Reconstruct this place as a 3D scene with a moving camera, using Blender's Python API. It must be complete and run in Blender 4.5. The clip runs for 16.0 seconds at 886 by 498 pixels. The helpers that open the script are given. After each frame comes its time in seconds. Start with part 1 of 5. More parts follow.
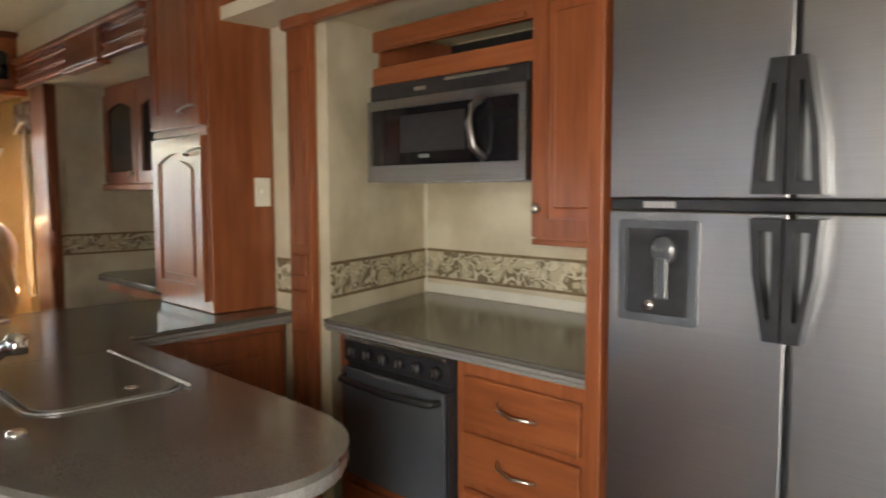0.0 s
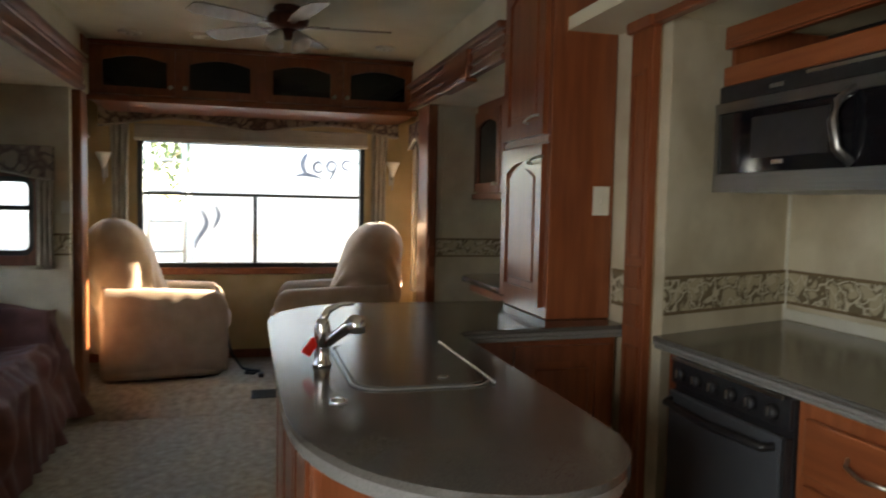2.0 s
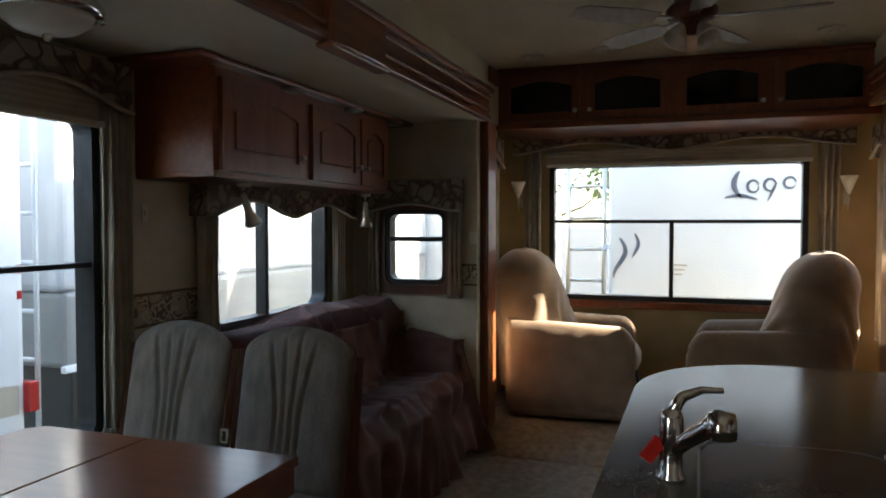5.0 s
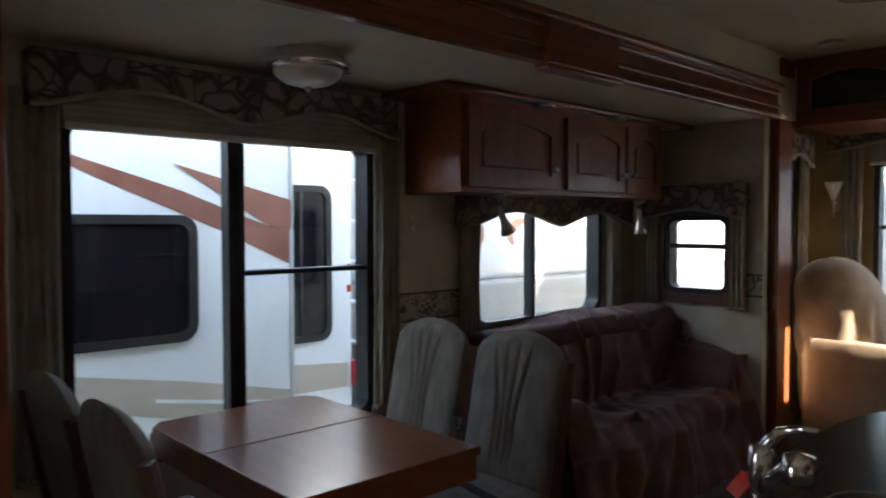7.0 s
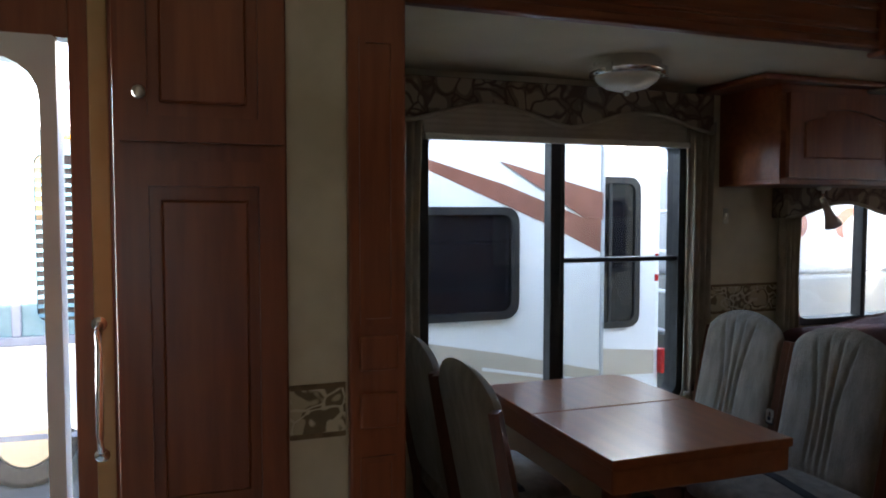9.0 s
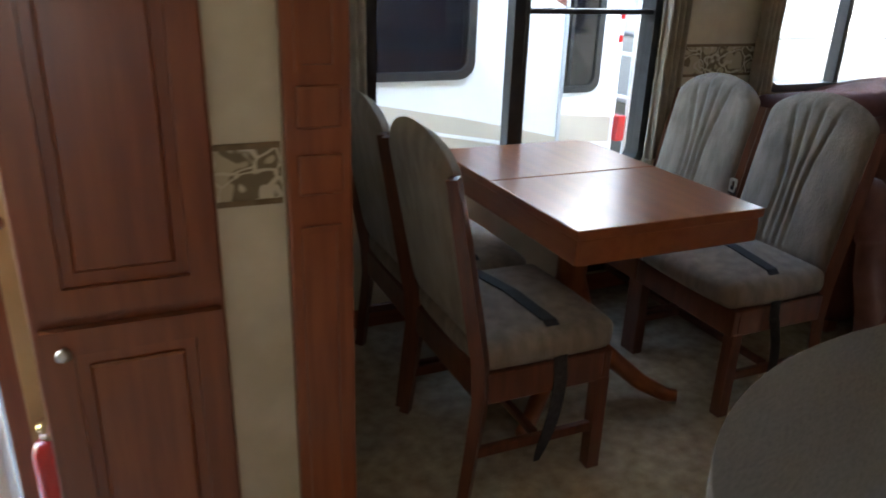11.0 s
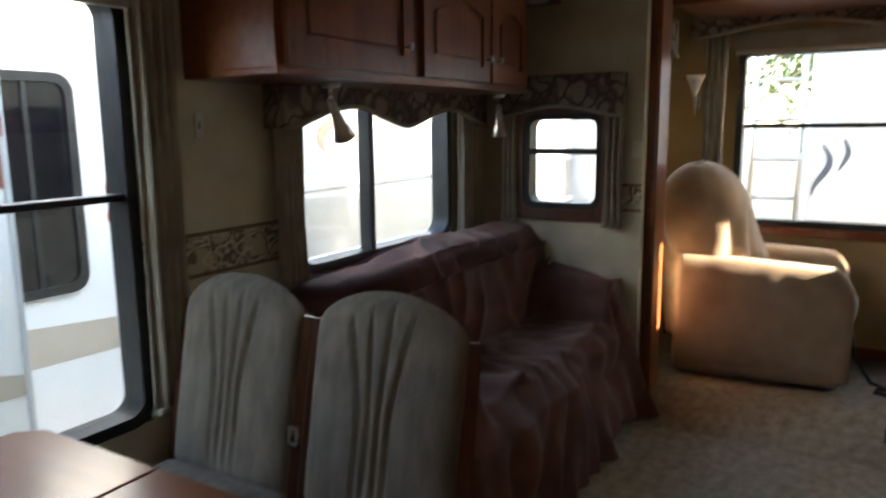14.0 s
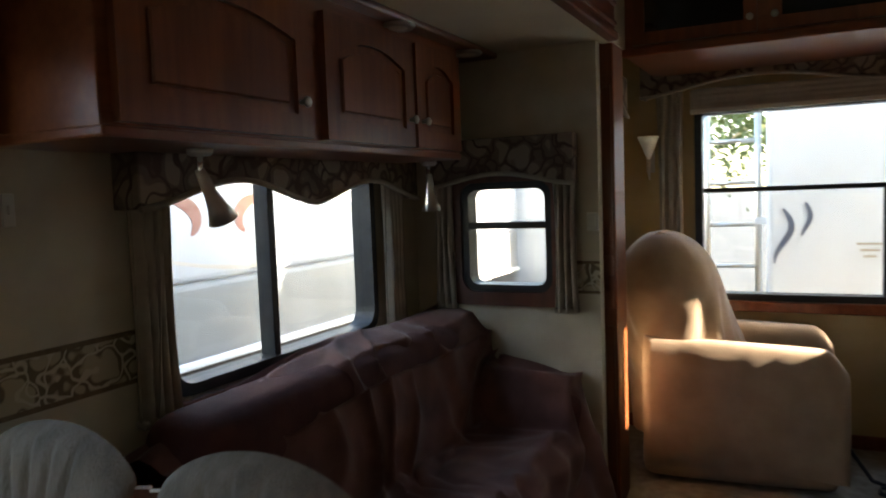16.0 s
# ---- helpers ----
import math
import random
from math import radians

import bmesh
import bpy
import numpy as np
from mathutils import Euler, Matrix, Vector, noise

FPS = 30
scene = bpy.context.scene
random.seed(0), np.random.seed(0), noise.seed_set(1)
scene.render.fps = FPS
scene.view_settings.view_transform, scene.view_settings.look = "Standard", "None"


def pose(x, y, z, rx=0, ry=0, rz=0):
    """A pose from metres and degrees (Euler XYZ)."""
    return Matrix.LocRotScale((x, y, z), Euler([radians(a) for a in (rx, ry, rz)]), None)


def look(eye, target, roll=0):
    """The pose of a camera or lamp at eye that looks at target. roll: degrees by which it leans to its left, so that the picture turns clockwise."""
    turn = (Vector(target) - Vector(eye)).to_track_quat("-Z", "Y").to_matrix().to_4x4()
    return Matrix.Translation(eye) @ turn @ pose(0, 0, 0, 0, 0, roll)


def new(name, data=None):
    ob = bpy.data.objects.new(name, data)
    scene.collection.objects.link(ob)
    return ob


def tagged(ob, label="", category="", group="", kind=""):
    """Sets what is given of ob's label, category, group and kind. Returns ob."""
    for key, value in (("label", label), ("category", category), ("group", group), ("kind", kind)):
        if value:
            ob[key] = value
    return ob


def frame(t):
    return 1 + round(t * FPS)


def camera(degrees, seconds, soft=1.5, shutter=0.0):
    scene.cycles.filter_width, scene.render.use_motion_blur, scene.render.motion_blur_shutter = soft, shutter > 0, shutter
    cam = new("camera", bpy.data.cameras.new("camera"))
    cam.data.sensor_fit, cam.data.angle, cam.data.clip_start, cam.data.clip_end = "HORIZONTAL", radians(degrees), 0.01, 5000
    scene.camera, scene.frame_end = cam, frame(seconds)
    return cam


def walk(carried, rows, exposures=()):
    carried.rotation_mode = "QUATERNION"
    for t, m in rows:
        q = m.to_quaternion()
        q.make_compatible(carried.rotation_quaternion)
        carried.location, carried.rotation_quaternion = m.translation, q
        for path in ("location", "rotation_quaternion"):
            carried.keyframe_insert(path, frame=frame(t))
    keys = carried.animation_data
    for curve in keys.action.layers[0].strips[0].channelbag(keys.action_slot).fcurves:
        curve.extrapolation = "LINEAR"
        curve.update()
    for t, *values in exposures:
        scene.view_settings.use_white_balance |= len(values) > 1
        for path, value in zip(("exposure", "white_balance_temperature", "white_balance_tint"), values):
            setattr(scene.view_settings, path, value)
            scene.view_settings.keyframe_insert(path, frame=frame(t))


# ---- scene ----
cam = camera(62.8, 16.0, 1.8, 0.5)
PATH = [
    (0, (0.651, -0.193, 1.396), (-0.778, 1.197, 1.234), -0.2),
    (0.5, (0.624, -0.113, 1.386), (-0.982, 1.068, 1.23), 1.5),
    (1, (0.625, -0.05, 1.374), (-1.128, 0.898, 1.205), 1.0),
    (1.5, (0.647, -0.029, 1.376), (-1.216, 0.679, 1.213), 0.5),
    (2, (0.662, -0.023, 1.364), (-1.265, 0.499, 1.241), 1.2),
    (2.5, (0.651, -0.031, 1.365), (-1.309, 0.247, 1.078), -0.6),
    (3, (0.537, -0.053, 1.377), (-1.446, -0.038, 1.114), 0.1),
    (3.5, (0.423, -0.04, 1.376), (-1.566, -0.175, 1.213), -1.3),
    (4, (0.307, 0.076, 1.38), (-1.648, -0.331, 1.272), -0.3),
    (6.3, (-0.116, 0.523, 1.418), (-1.756, -0.619, 1.333), 1.0),
    (6.5, (-0.123, 0.62, 1.44), (-1.646, -0.673, 1.345), 1.9),
    (7, (-0.067, 0.7, 1.426), (-1.431, -0.76, 1.358), -0.1),
    (7.5, (0.042, 0.793, 1.438), (-1.157, -0.807, 1.362), -0.0),
    (8, (0.141, 0.869, 1.449), (-0.867, -0.857, 1.365), -0.9),
    (8.5, (0.124, 0.899, 1.445), (-0.651, -0.944, 1.38), -1.0),
    (8.7, (0.12, 0.906, 1.456), (-0.544, -0.979, 1.38), 0.1),
    (10.8, (0.11, 0.686, 1.371), (-0.674, -1.042, 0.738), 0.6),
    (11, (0.045, 0.653, 1.378), (-0.719, -1.049, 0.657), 1.9),
    (11.5, (-0.112, 0.493, 1.385), (-0.944, -1.168, 0.645), -0.2),
    (12, (-0.197, 0.359, 1.382), (-1.179, -1.214, 0.633), 0.3),
    (12.5, (-0.255, 0.165, 1.381), (-1.505, -1.245, 0.713), 0.7),
    (13, (-0.354, 0.023, 1.375), (-1.799, -1.197, 0.726), -0.0),
    (13.5, (-0.566, -0.059, 1.384), (-2.152, -1.186, 0.917), -2.4),
    (14, (-0.744, -0.114, 1.423), (-2.439, -1.121, 1.088), -0.6),
    (14.5, (-0.834, -0.185, 1.42), (-2.602, -1.104, 1.251), 1.0),
    (15, (-0.96, -0.349, 1.427), (-2.745, -1.23, 1.236), -0.3),
    (15.5, (-1.076, -0.4, 1.43), (-2.916, -1.157, 1.23), -1.1),
    (16, (-1.281, -0.319, 1.428), (-3.066, -1.209, 1.281), -2.1),
]
walk(cam, [(t, look(eye, target, roll)) for t, eye, target, roll in PATH],
     exposures=[(0, 5.4, 8300, 15), (1.0, 5.15, 7800, 13), (1.6, 4.6, 7700, 12), (2.0, 4.4, 7700, 11), (2.5, 4.2, 7600, 10), (4, 3.6, 7300, 10), (7, 3.45, 7000, 11), (8.7, 3.7, 6800, 13), (11, 4.95, 7300, 14), (12, 5.2, 7700, 14), (13, 4.9, 8000, 13), (14.5, 3.8, 7600, 11), (16, 3.6, 7600, 11)])

# ---- light ----
world = bpy.data.worlds.new("sky")
scene.world = world
world.use_nodes = True
wn = world.node_tree
sky = wn.nodes.new("ShaderNodeTexSky")
sky.sky_type, sky.sun_disc = "NISHITA", False
SUN_DIR = Vector((0.18, -1.0, -0.43))            # the way the sunlight travels
sky.sun_elevation = radians(23)
sky.sun_rotation = math.atan2(-SUN_DIR.x, -SUN_DIR.y)
wn.links.new(sky.outputs[0], wn.nodes["Background"].inputs[0])
wn.nodes["Background"].inputs[1].default_value = 0.15
sun_data = bpy.data.lights.new("sun", "SUN")
sun_data.energy, sun_data.angle, sun_data.color = 3.4, radians(0.6), (1.0, 0.93, 0.82)
sun = new("sun", sun_data)
sun.rotation_mode = "QUATERNION"
sun.rotation_quaternion = SUN_DIR.to_track_quat("-Z", "Y")
sun.location = (-4, 12, 8)
# the sky's light in the open entry doorway
door_data = bpy.data.lights.new("doorway_sky", "AREA")
door_data.shape, door_data.size, door_data.size_y = "RECTANGLE", 0.38, 0.85
door_data.energy, door_data.spread, door_data.color = 0.6, radians(120), (0.93, 0.97, 1.0)
doorway = new("doorway_sky", door_data)
doorway.matrix_basis = pose(0.81, -1.055, 1.33, 90, 0, 30)


# ---- materials ----
def mat(name, c1, c2=None, rough=0.6, metal=0.0, scale=6.0, stretch=(1, 1, 1), detail=6.0, bump=0.0, bscale=80.0, spread=(0.35, 0.65), coat=0.0, vary=0.0, sheen=0.0):
    """A surface of two tones mixed by noise in object space, with fine relief."""
    m = bpy.data.materials.new(name)
    m.use_nodes = True
    nt = m.node_tree
    b = nt.nodes["Principled BSDF"]
    b.inputs["Roughness"].default_value, b.inputs["Metallic"].default_value = rough, metal
    b.inputs["Coat Weight"].default_value, b.inputs["Coat Roughness"].default_value = coat, 0.15
    b.inputs["Sheen Weight"].default_value = sheen
    tc = nt.nodes.new("ShaderNodeTexCoord")
    mp = nt.nodes.new("ShaderNodeMapping")
    mp.inputs["Scale"].default_value = stretch
    nt.links.new(tc.outputs["Object"], mp.inputs[0])
    n = nt.nodes.new("ShaderNodeTexNoise")
    n.inputs["Scale"].default_value, n.inputs["Detail"].default_value = scale, detail
    nt.links.new(mp.outputs[0], n.inputs["Vector"])
    r = nt.nodes.new("ShaderNodeValToRGB")
    r.color_ramp.elements[0].position, r.color_ramp.elements[1].position = spread
    r.color_ramp.elements[0].color = (*c1, 1)
    r.color_ramp.elements[1].color = (*(c2 or c1), 1)
    nt.links.new(n.outputs[0], r.inputs[0])
    out = r.outputs[0]
    if vary:
        oi = nt.nodes.new("ShaderNodeObjectInfo")
        hs = nt.nodes.new("ShaderNodeHueSaturation")
        mr = nt.nodes.new("ShaderNodeMapRange")
        mr.inputs[3].default_value, mr.inputs[4].default_value = 1 - vary, 1 + vary
        nt.links.new(oi.outputs["Random"], mr.inputs[0])
        nt.links.new(mr.outputs[0], hs.inputs["Value"])
        nt.links.new(out, hs.inputs["Color"])
        out = hs.outputs[0]
    nt.links.new(out, b.inputs["Base Color"])
    if bump:
        n2 = nt.nodes.new("ShaderNodeTexNoise")
        n2.inputs["Scale"].default_value, n2.inputs["Detail"].default_value = bscale, 4
        nt.links.new(mp.outputs[0], n2.inputs["Vector"])
        bp = nt.nodes.new("ShaderNodeBump")
        bp.inputs["Strength"].default_value, bp.inputs["Distance"].default_value = bump, 0.006
        nt.links.new(n2.outputs[0], bp.inputs["Height"])
        nt.links.new(bp.outputs[0], b.inputs["Normal"])
    return m


def print_mat(name, ground, leaf, line, scale, rough=0.7, size=(0.42, 0.5)):
    """A printed or woven scroll and leaf pattern on a plain ground."""
    m = mat(name, ground, tuple(c * 0.85 for c in ground), rough, scale=30)
    nt = m.node_tree
    b = nt.nodes["Principled BSDF"]
    base = b.inputs["Base Color"].links[0].from_socket
    tc = nt.nodes.new("ShaderNodeTexCoord")
    nz = nt.nodes.new("ShaderNodeTexNoise")
    nz.inputs["Scale"].default_value, nz.inputs["Detail"].default_value = scale * 0.7, 1.0
    nt.links.new(tc.outputs["Object"], nz.inputs["Vector"])
    mx = nt.nodes.new("ShaderNodeMixRGB")
    mx.inputs[0].default_value = 0.14
    nt.links.new(tc.outputs["Object"], mx.inputs[1])
    nt.links.new(nz.outputs["Color"], mx.inputs[2])
    v = nt.nodes.new("ShaderNodeTexVoronoi")
    v.inputs["Scale"].default_value = scale
    nt.links.new(mx.outputs[0], v.inputs["Vector"])
    e = nt.nodes.new("ShaderNodeTexVoronoi")
    e.feature = "DISTANCE_TO_EDGE"
    e.inputs["Scale"].default_value = scale
    nt.links.new(mx.outputs[0], e.inputs["Vector"])
    lr = nt.nodes.new("ShaderNodeMapRange")
    lr.inputs[1].default_value, lr.inputs[2].default_value, lr.inputs[3].default_value, lr.inputs[4].default_value = size[0], size[1], 1, 0
    nt.links.new(v.outputs["Distance"], lr.inputs[0])
    er = nt.nodes.new("ShaderNodeMapRange")
    er.inputs[1].default_value, er.inputs[2].default_value, er.inputs[3].default_value, er.inputs[4].default_value = 0.04, 0.09, 1, 0
    nt.links.new(e.outputs["Distance"], er.inputs[0])
    m1 = nt.nodes.new("ShaderNodeMixRGB")
    m1.inputs[2].default_value = (*leaf, 1)
    nt.links.new(lr.outputs[0], m1.inputs[0])
    nt.links.new(base, m1.inputs[1])
    m2 = nt.nodes.new("ShaderNodeMixRGB")
    m2.inputs[2].default_value = (*line, 1)
    nt.links.new(er.outputs[0], m2.inputs[0])
    nt.links.new(m1.outputs[0], m2.inputs[1])
    nt.links.new(m2.outputs[0], b.inputs["Base Color"])
    return m


WOOD = mat("cherry_wood", (0.20, 0.053, 0.019), (0.275, 0.080, 0.029), 0.32, scale=5, stretch=(7, 7, 0.6), bump=0.04, bscale=40, coat=0.25, vary=0.10)
WOODH = mat("cherry_wood_level", (0.20, 0.053, 0.019), (0.275, 0.080, 0.029), 0.32, scale=5, stretch=(0.6, 7, 7), bump=0.04, bscale=40, coat=0.25, vary=0.10)
TABLEWOOD = mat("table_wood", (0.25, 0.075, 0.026), (0.31, 0.096, 0.033), 0.31, scale=3, stretch=(9, 0.5, 9), coat=0.3)
DARKWOOD = mat("dark_chair_wood", (0.095, 0.030, 0.016), (0.15, 0.047, 0.024), 0.33, scale=6, stretch=(8, 8, 0.8), coat=0.2)
PAPER = mat("wallpaper", (0.53, 0.46, 0.33), (0.68, 0.61, 0.465), 0.75, scale=4.5, bump=0.06, bscale=160)
PAPER2 = mat("rear_panel", (0.52, 0.36, 0.17), (0.62, 0.46, 0.25), 0.6, scale=4)
BORDER = print_mat("scroll_border", (0.20, 0.15, 0.085), (0.50, 0.43, 0.29), (0.62, 0.56, 0.42), 17)
STRIPE = mat("border_edge", (0.15, 0.10, 0.05), (0.22, 0.15, 0.08), 0.7, scale=30)
VALANCE = print_mat("valance_cloth", (0.19, 0.14, 0.105), (0.31, 0.25, 0.19), (0.10, 0.065, 0.05), 13, 0.9)
LINING = mat("drape_cloth", (0.34, 0.29, 0.225), (0.43, 0.37, 0.295), 0.9, scale=12, bump=0.15, bscale=300)
SHADE = mat("pleated_shade", (0.40, 0.34, 0.27), (0.47, 0.41, 0.33), 0.9, scale=8)
CEIL = mat("ceiling_vinyl", (0.66, 0.60, 0.45), (0.74, 0.68, 0.53), 0.7, scale=3, bump=0.05, bscale=200)
CARPET = mat("carpet", (0.24, 0.20, 0.145), (0.50, 0.44, 0.34), 0.95, scale=20, detail=12, bump=0.75, bscale=130, spread=(0.22, 0.78))
VINYL = mat("hall_flooring", (0.36, 0.31, 0.23), (0.45, 0.39, 0.30), 0.6, scale=7, bump=0.2, bscale=90)
COUNTER = mat("grey_solid_counter", (0.078, 0.071, 0.063), (0.102, 0.093, 0.083), 0.17, scale=260, detail=2, coat=0.1)
COUNTEREDGE = mat("counter_edge_band", (0.17, 0.165, 0.155), (0.21, 0.20, 0.19), 0.22, scale=200, detail=2, coat=0.2)
STEEL = mat("brushed_steel", (0.335, 0.335, 0.345), (0.36, 0.36, 0.37), 0.34, 1.0, scale=12, stretch=(0.3, 1, 60))
DARKSTEEL = mat("dull_steel", (0.27, 0.265, 0.26), (0.33, 0.325, 0.32), 0.36, 1.0, scale=12, stretch=(0.3, 1, 60))
CHROME = mat("chrome", (0.78, 0.78, 0.80), None, 0.10, 1.0)
NICKEL = mat("satin_nickel", (0.60, 0.57, 0.52), None, 0.30, 1.0)
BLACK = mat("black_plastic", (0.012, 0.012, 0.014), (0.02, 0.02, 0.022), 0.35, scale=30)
SMOKE = mat("dark_glass", (0.007, 0.007, 0.009), None, 0.06)
OVENGLASS = mat("oven_front", (0.055, 0.06, 0.068), (0.07, 0.075, 0.085), 0.25, scale=3)
FRAMEBLK = mat("black_window_frame", (0.010, 0.010, 0.011), (0.018, 0.018, 0.019), 0.45, scale=20)
PLASTIC = mat("ivory_plastic", (0.66, 0.63, 0.54), (0.72, 0.69, 0.6), 0.4, scale=10)
GREYPL = mat("grey_plastic", (0.16, 0.165, 0.175), (0.2, 0.205, 0.21), 0.4, scale=10)
TAUPE = mat("taupe_chair_cloth", (0.170, 0.136, 0.106), (0.255, 0.208, 0.163), 0.95, scale=26, stretch=(1, 1, 0.25), bump=0.5, bscale=260, sheen=0.2)
TANCLOTH = mat("tan_slipcover", (0.36, 0.255, 0.175), (0.43, 0.315, 0.22), 0.95, scale=9, bump=0.3, bscale=240, sheen=0.25)
THROW = mat("burgundy_throw", (0.135, 0.050, 0.038), (0.205, 0.084, 0.064), 0.95, scale=9, bump=0.35, bscale=230, sheen=0.15)
SOFA = mat("dark_red_sofa_cloth", (0.085, 0.022, 0.018), (0.12, 0.035, 0.028), 0.9, scale=14, bump=0.3, bscale=200)
STRAP = mat("black_webbing", (0.014, 0.014, 0.018), (0.03, 0.03, 0.035), 0.7, scale=90)
RED = mat("red_enamel", (0.55, 0.02, 0.015), (0.62, 0.03, 0.02), 0.25, scale=8, coat=0.4)
BRASS = mat("brass", (0.65, 0.45, 0.15), None, 0.3, 1.0)
FROST = mat("frosted_lamp_glass", (0.80, 0.76, 0.66), (0.86, 0.82, 0.74), 0.35, scale=5)
FANWOOD = mat("fan_blade_wood", (0.20, 0.15, 0.10), (0.27, 0.21, 0.15), 0.4, scale=5, stretch=(1, 8, 8))
GEL = mat("white_gelcoat", (0.74, 0.76, 0.78), (0.79, 0.81, 0.83), 0.3, scale=2)
GELGREY = mat("grey_gelcoat", (0.36, 0.37, 0.37), (0.42, 0.43, 0.43), 0.35, scale=3)
PALEGREY = mat("pale_grey_gelcoat", (0.40, 0.425, 0.455), (0.45, 0.475, 0.50), 0.35, scale=2)
LOWGREY = mat("stone_grey_gelcoat", (0.22, 0.225, 0.225), (0.26, 0.265, 0.265), 0.4, scale=3)
GELTAN = mat("tan_decal", (0.45, 0.40, 0.33), (0.5, 0.45, 0.38), 0.35, scale=3)
DECAL = mat("brown_decal", (0.22, 0.085, 0.06), (0.29, 0.12, 0.09), 0.3, scale=5)
INK = mat("slate_blue_decal", (0.10, 0.12, 0.17), (0.15, 0.17, 0.22), 0.35, scale=5)
GROUND = mat("asphalt_yard", (0.045, 0.045, 0.047), (0.075, 0.073, 0.07), 0.9, scale=1.3, bump=0.5, bscale=60)
GRASSM = mat("grass_blades", (0.05, 0.085, 0.02), (0.10, 0.14, 0.04), 0.8, scale=5)
BARK = mat("bark", (0.09, 0.07, 0.05), (0.15, 0.12, 0.09), 0.9, scale=9, stretch=(3, 3, 0.6), bump=0.6, bscale=20)
LEAF = mat("leaves", (0.045, 0.075, 0.02), (0.10, 0.14, 0.045), 0.6, scale=4)
LENSRED = mat("red_lamp_lens", (0.45, 0.02, 0.02), None, 0.2)
AMBER = mat("amber_lamp_lens", (0.75, 0.25, 0.02), None, 0.25)
TYRE = mat("tyre_rubber", (0.02, 0.02, 0.021), (0.03, 0.03, 0.03), 0.8, scale=20)
BLUEPAINT = mat("teal_paint", (0.06, 0.13, 0.17), (0.09, 0.17, 0.21), 0.4, scale=6)
GLASS = bpy.data.materials.new("clear_glass")
GLASS.use_nodes = True
_g = GLASS.node_tree
_g.nodes.remove(_g.nodes["Principled BSDF"])
_tr, _gl, _mx = (_g.nodes.new(k) for k in ("ShaderNodeBsdfTransparent", "ShaderNodeBsdfGlossy", "ShaderNodeMixShader"))
_gl.inputs["Roughness"].default_value = 0.02
_tr.inputs[0].default_value = (0.93, 0.95, 0.95, 1)
_mx.inputs[0].default_value = 0.04
_g.links.new(_tr.outputs[0], _mx.inputs[1])
_g.links.new(_gl.outputs[0], _mx.inputs[2])
_g.links.new(_mx.outputs[0], _g.nodes["Material Output"].inputs[0])


# ---- mesh helpers ----
def link(name, bm, material, parent=None, label="", smooth=False):
    me = bpy.data.meshes.new(name)
    bmesh.ops.recalc_face_normals(bm, faces=bm.faces[:])
    bm.to_mesh(me)
    bm.free()
    if smooth:
        for p in me.polygons:
            p.use_smooth = True
    me.materials.append(material)
    ob = new(name, me)
    ob.parent = parent
    if label:
        tagged(ob, label)
    return ob


def part(name, bm, material, parent, label="", smooth=False):
    return link(name, bm, material, parent, label, smooth)


def thing(name, at, rz, label, category, group="", kind=""):
    ob = new(name)
    ob.empty_display_size = 0.1
    ob.matrix_basis = pose(*at, 0, 0, rz)
    return tagged(ob, label, category, group, kind)


def structure(name, bm, material, label, category, smooth=False):
    return tagged(link(name, bm, material, None, "", smooth), label, category, "", "structure")


def box(bm, a, b, bevel=0.0, seg=2):
    """A box between two corners, with rounded edges where bevel is given."""
    a, b = Vector([min(p, q) for p, q in zip(a, b)]), Vector([max(p, q) for p, q in zip(a, b)])
    t = bmesh.new()
    bmesh.ops.create_cube(t, size=1, matrix=Matrix.LocRotScale((a + b) / 2, None, b - a))
    if bevel:
        bmesh.ops.bevel(t, geom=t.edges[:], offset=min(bevel, 0.49 * min(b - a)), segments=seg, profile=0.5, affect="EDGES")
    return absorb(bm, t)


def absorb(bm, t, m=None):
    if m is not None:
        bmesh.ops.transform(t, matrix=m, verts=t.verts[:])
    me = bpy.data.meshes.new("temporary")
    t.to_mesh(me)
    t.free()
    bm.from_mesh(me)
    bpy.data.meshes.remove(me)
    return bm


def nb(*boxes, bevel=0.0, seg=2):
    bm = bmesh.new()
    for a, b in boxes:
        box(bm, a, b, bevel, seg)
    return bm


def prism(bm, pts, lo, hi, axis="z", bevel=0.0, seg=2):
    """A flat outline pushed along an axis. For axis y the outline is (x, z), for x it is (y, z)."""
    t = bmesh.new()

    def put(u, v, w):
        return {"z": (u, v, w), "y": (u, w, v), "x": (w, u, v)}[axis]
    lower = [t.verts.new(put(u, v, lo)) for u, v in pts]
    upper = [t.verts.new(put(u, v, hi)) for u, v in pts]
    f1, f2 = t.faces.new(lower[::-1]), t.faces.new(upper)
    n = len(pts)
    for i in range(n):
        t.faces.new((lower[i], lower[(i + 1) % n], upper[(i + 1) % n], upper[i]))
    if bevel:
        es = list({e for f in (f1, f2) for e in f.edges})
        bmesh.ops.bevel(t, geom=es, offset=bevel, segments=seg, profile=0.5, affect="EDGES")
    return absorb(bm, t)


def pr(pts, lo, hi, axis="z", bevel=0.0, seg=2):
    return prism(bmesh.new(), pts, lo, hi, axis, bevel, seg)


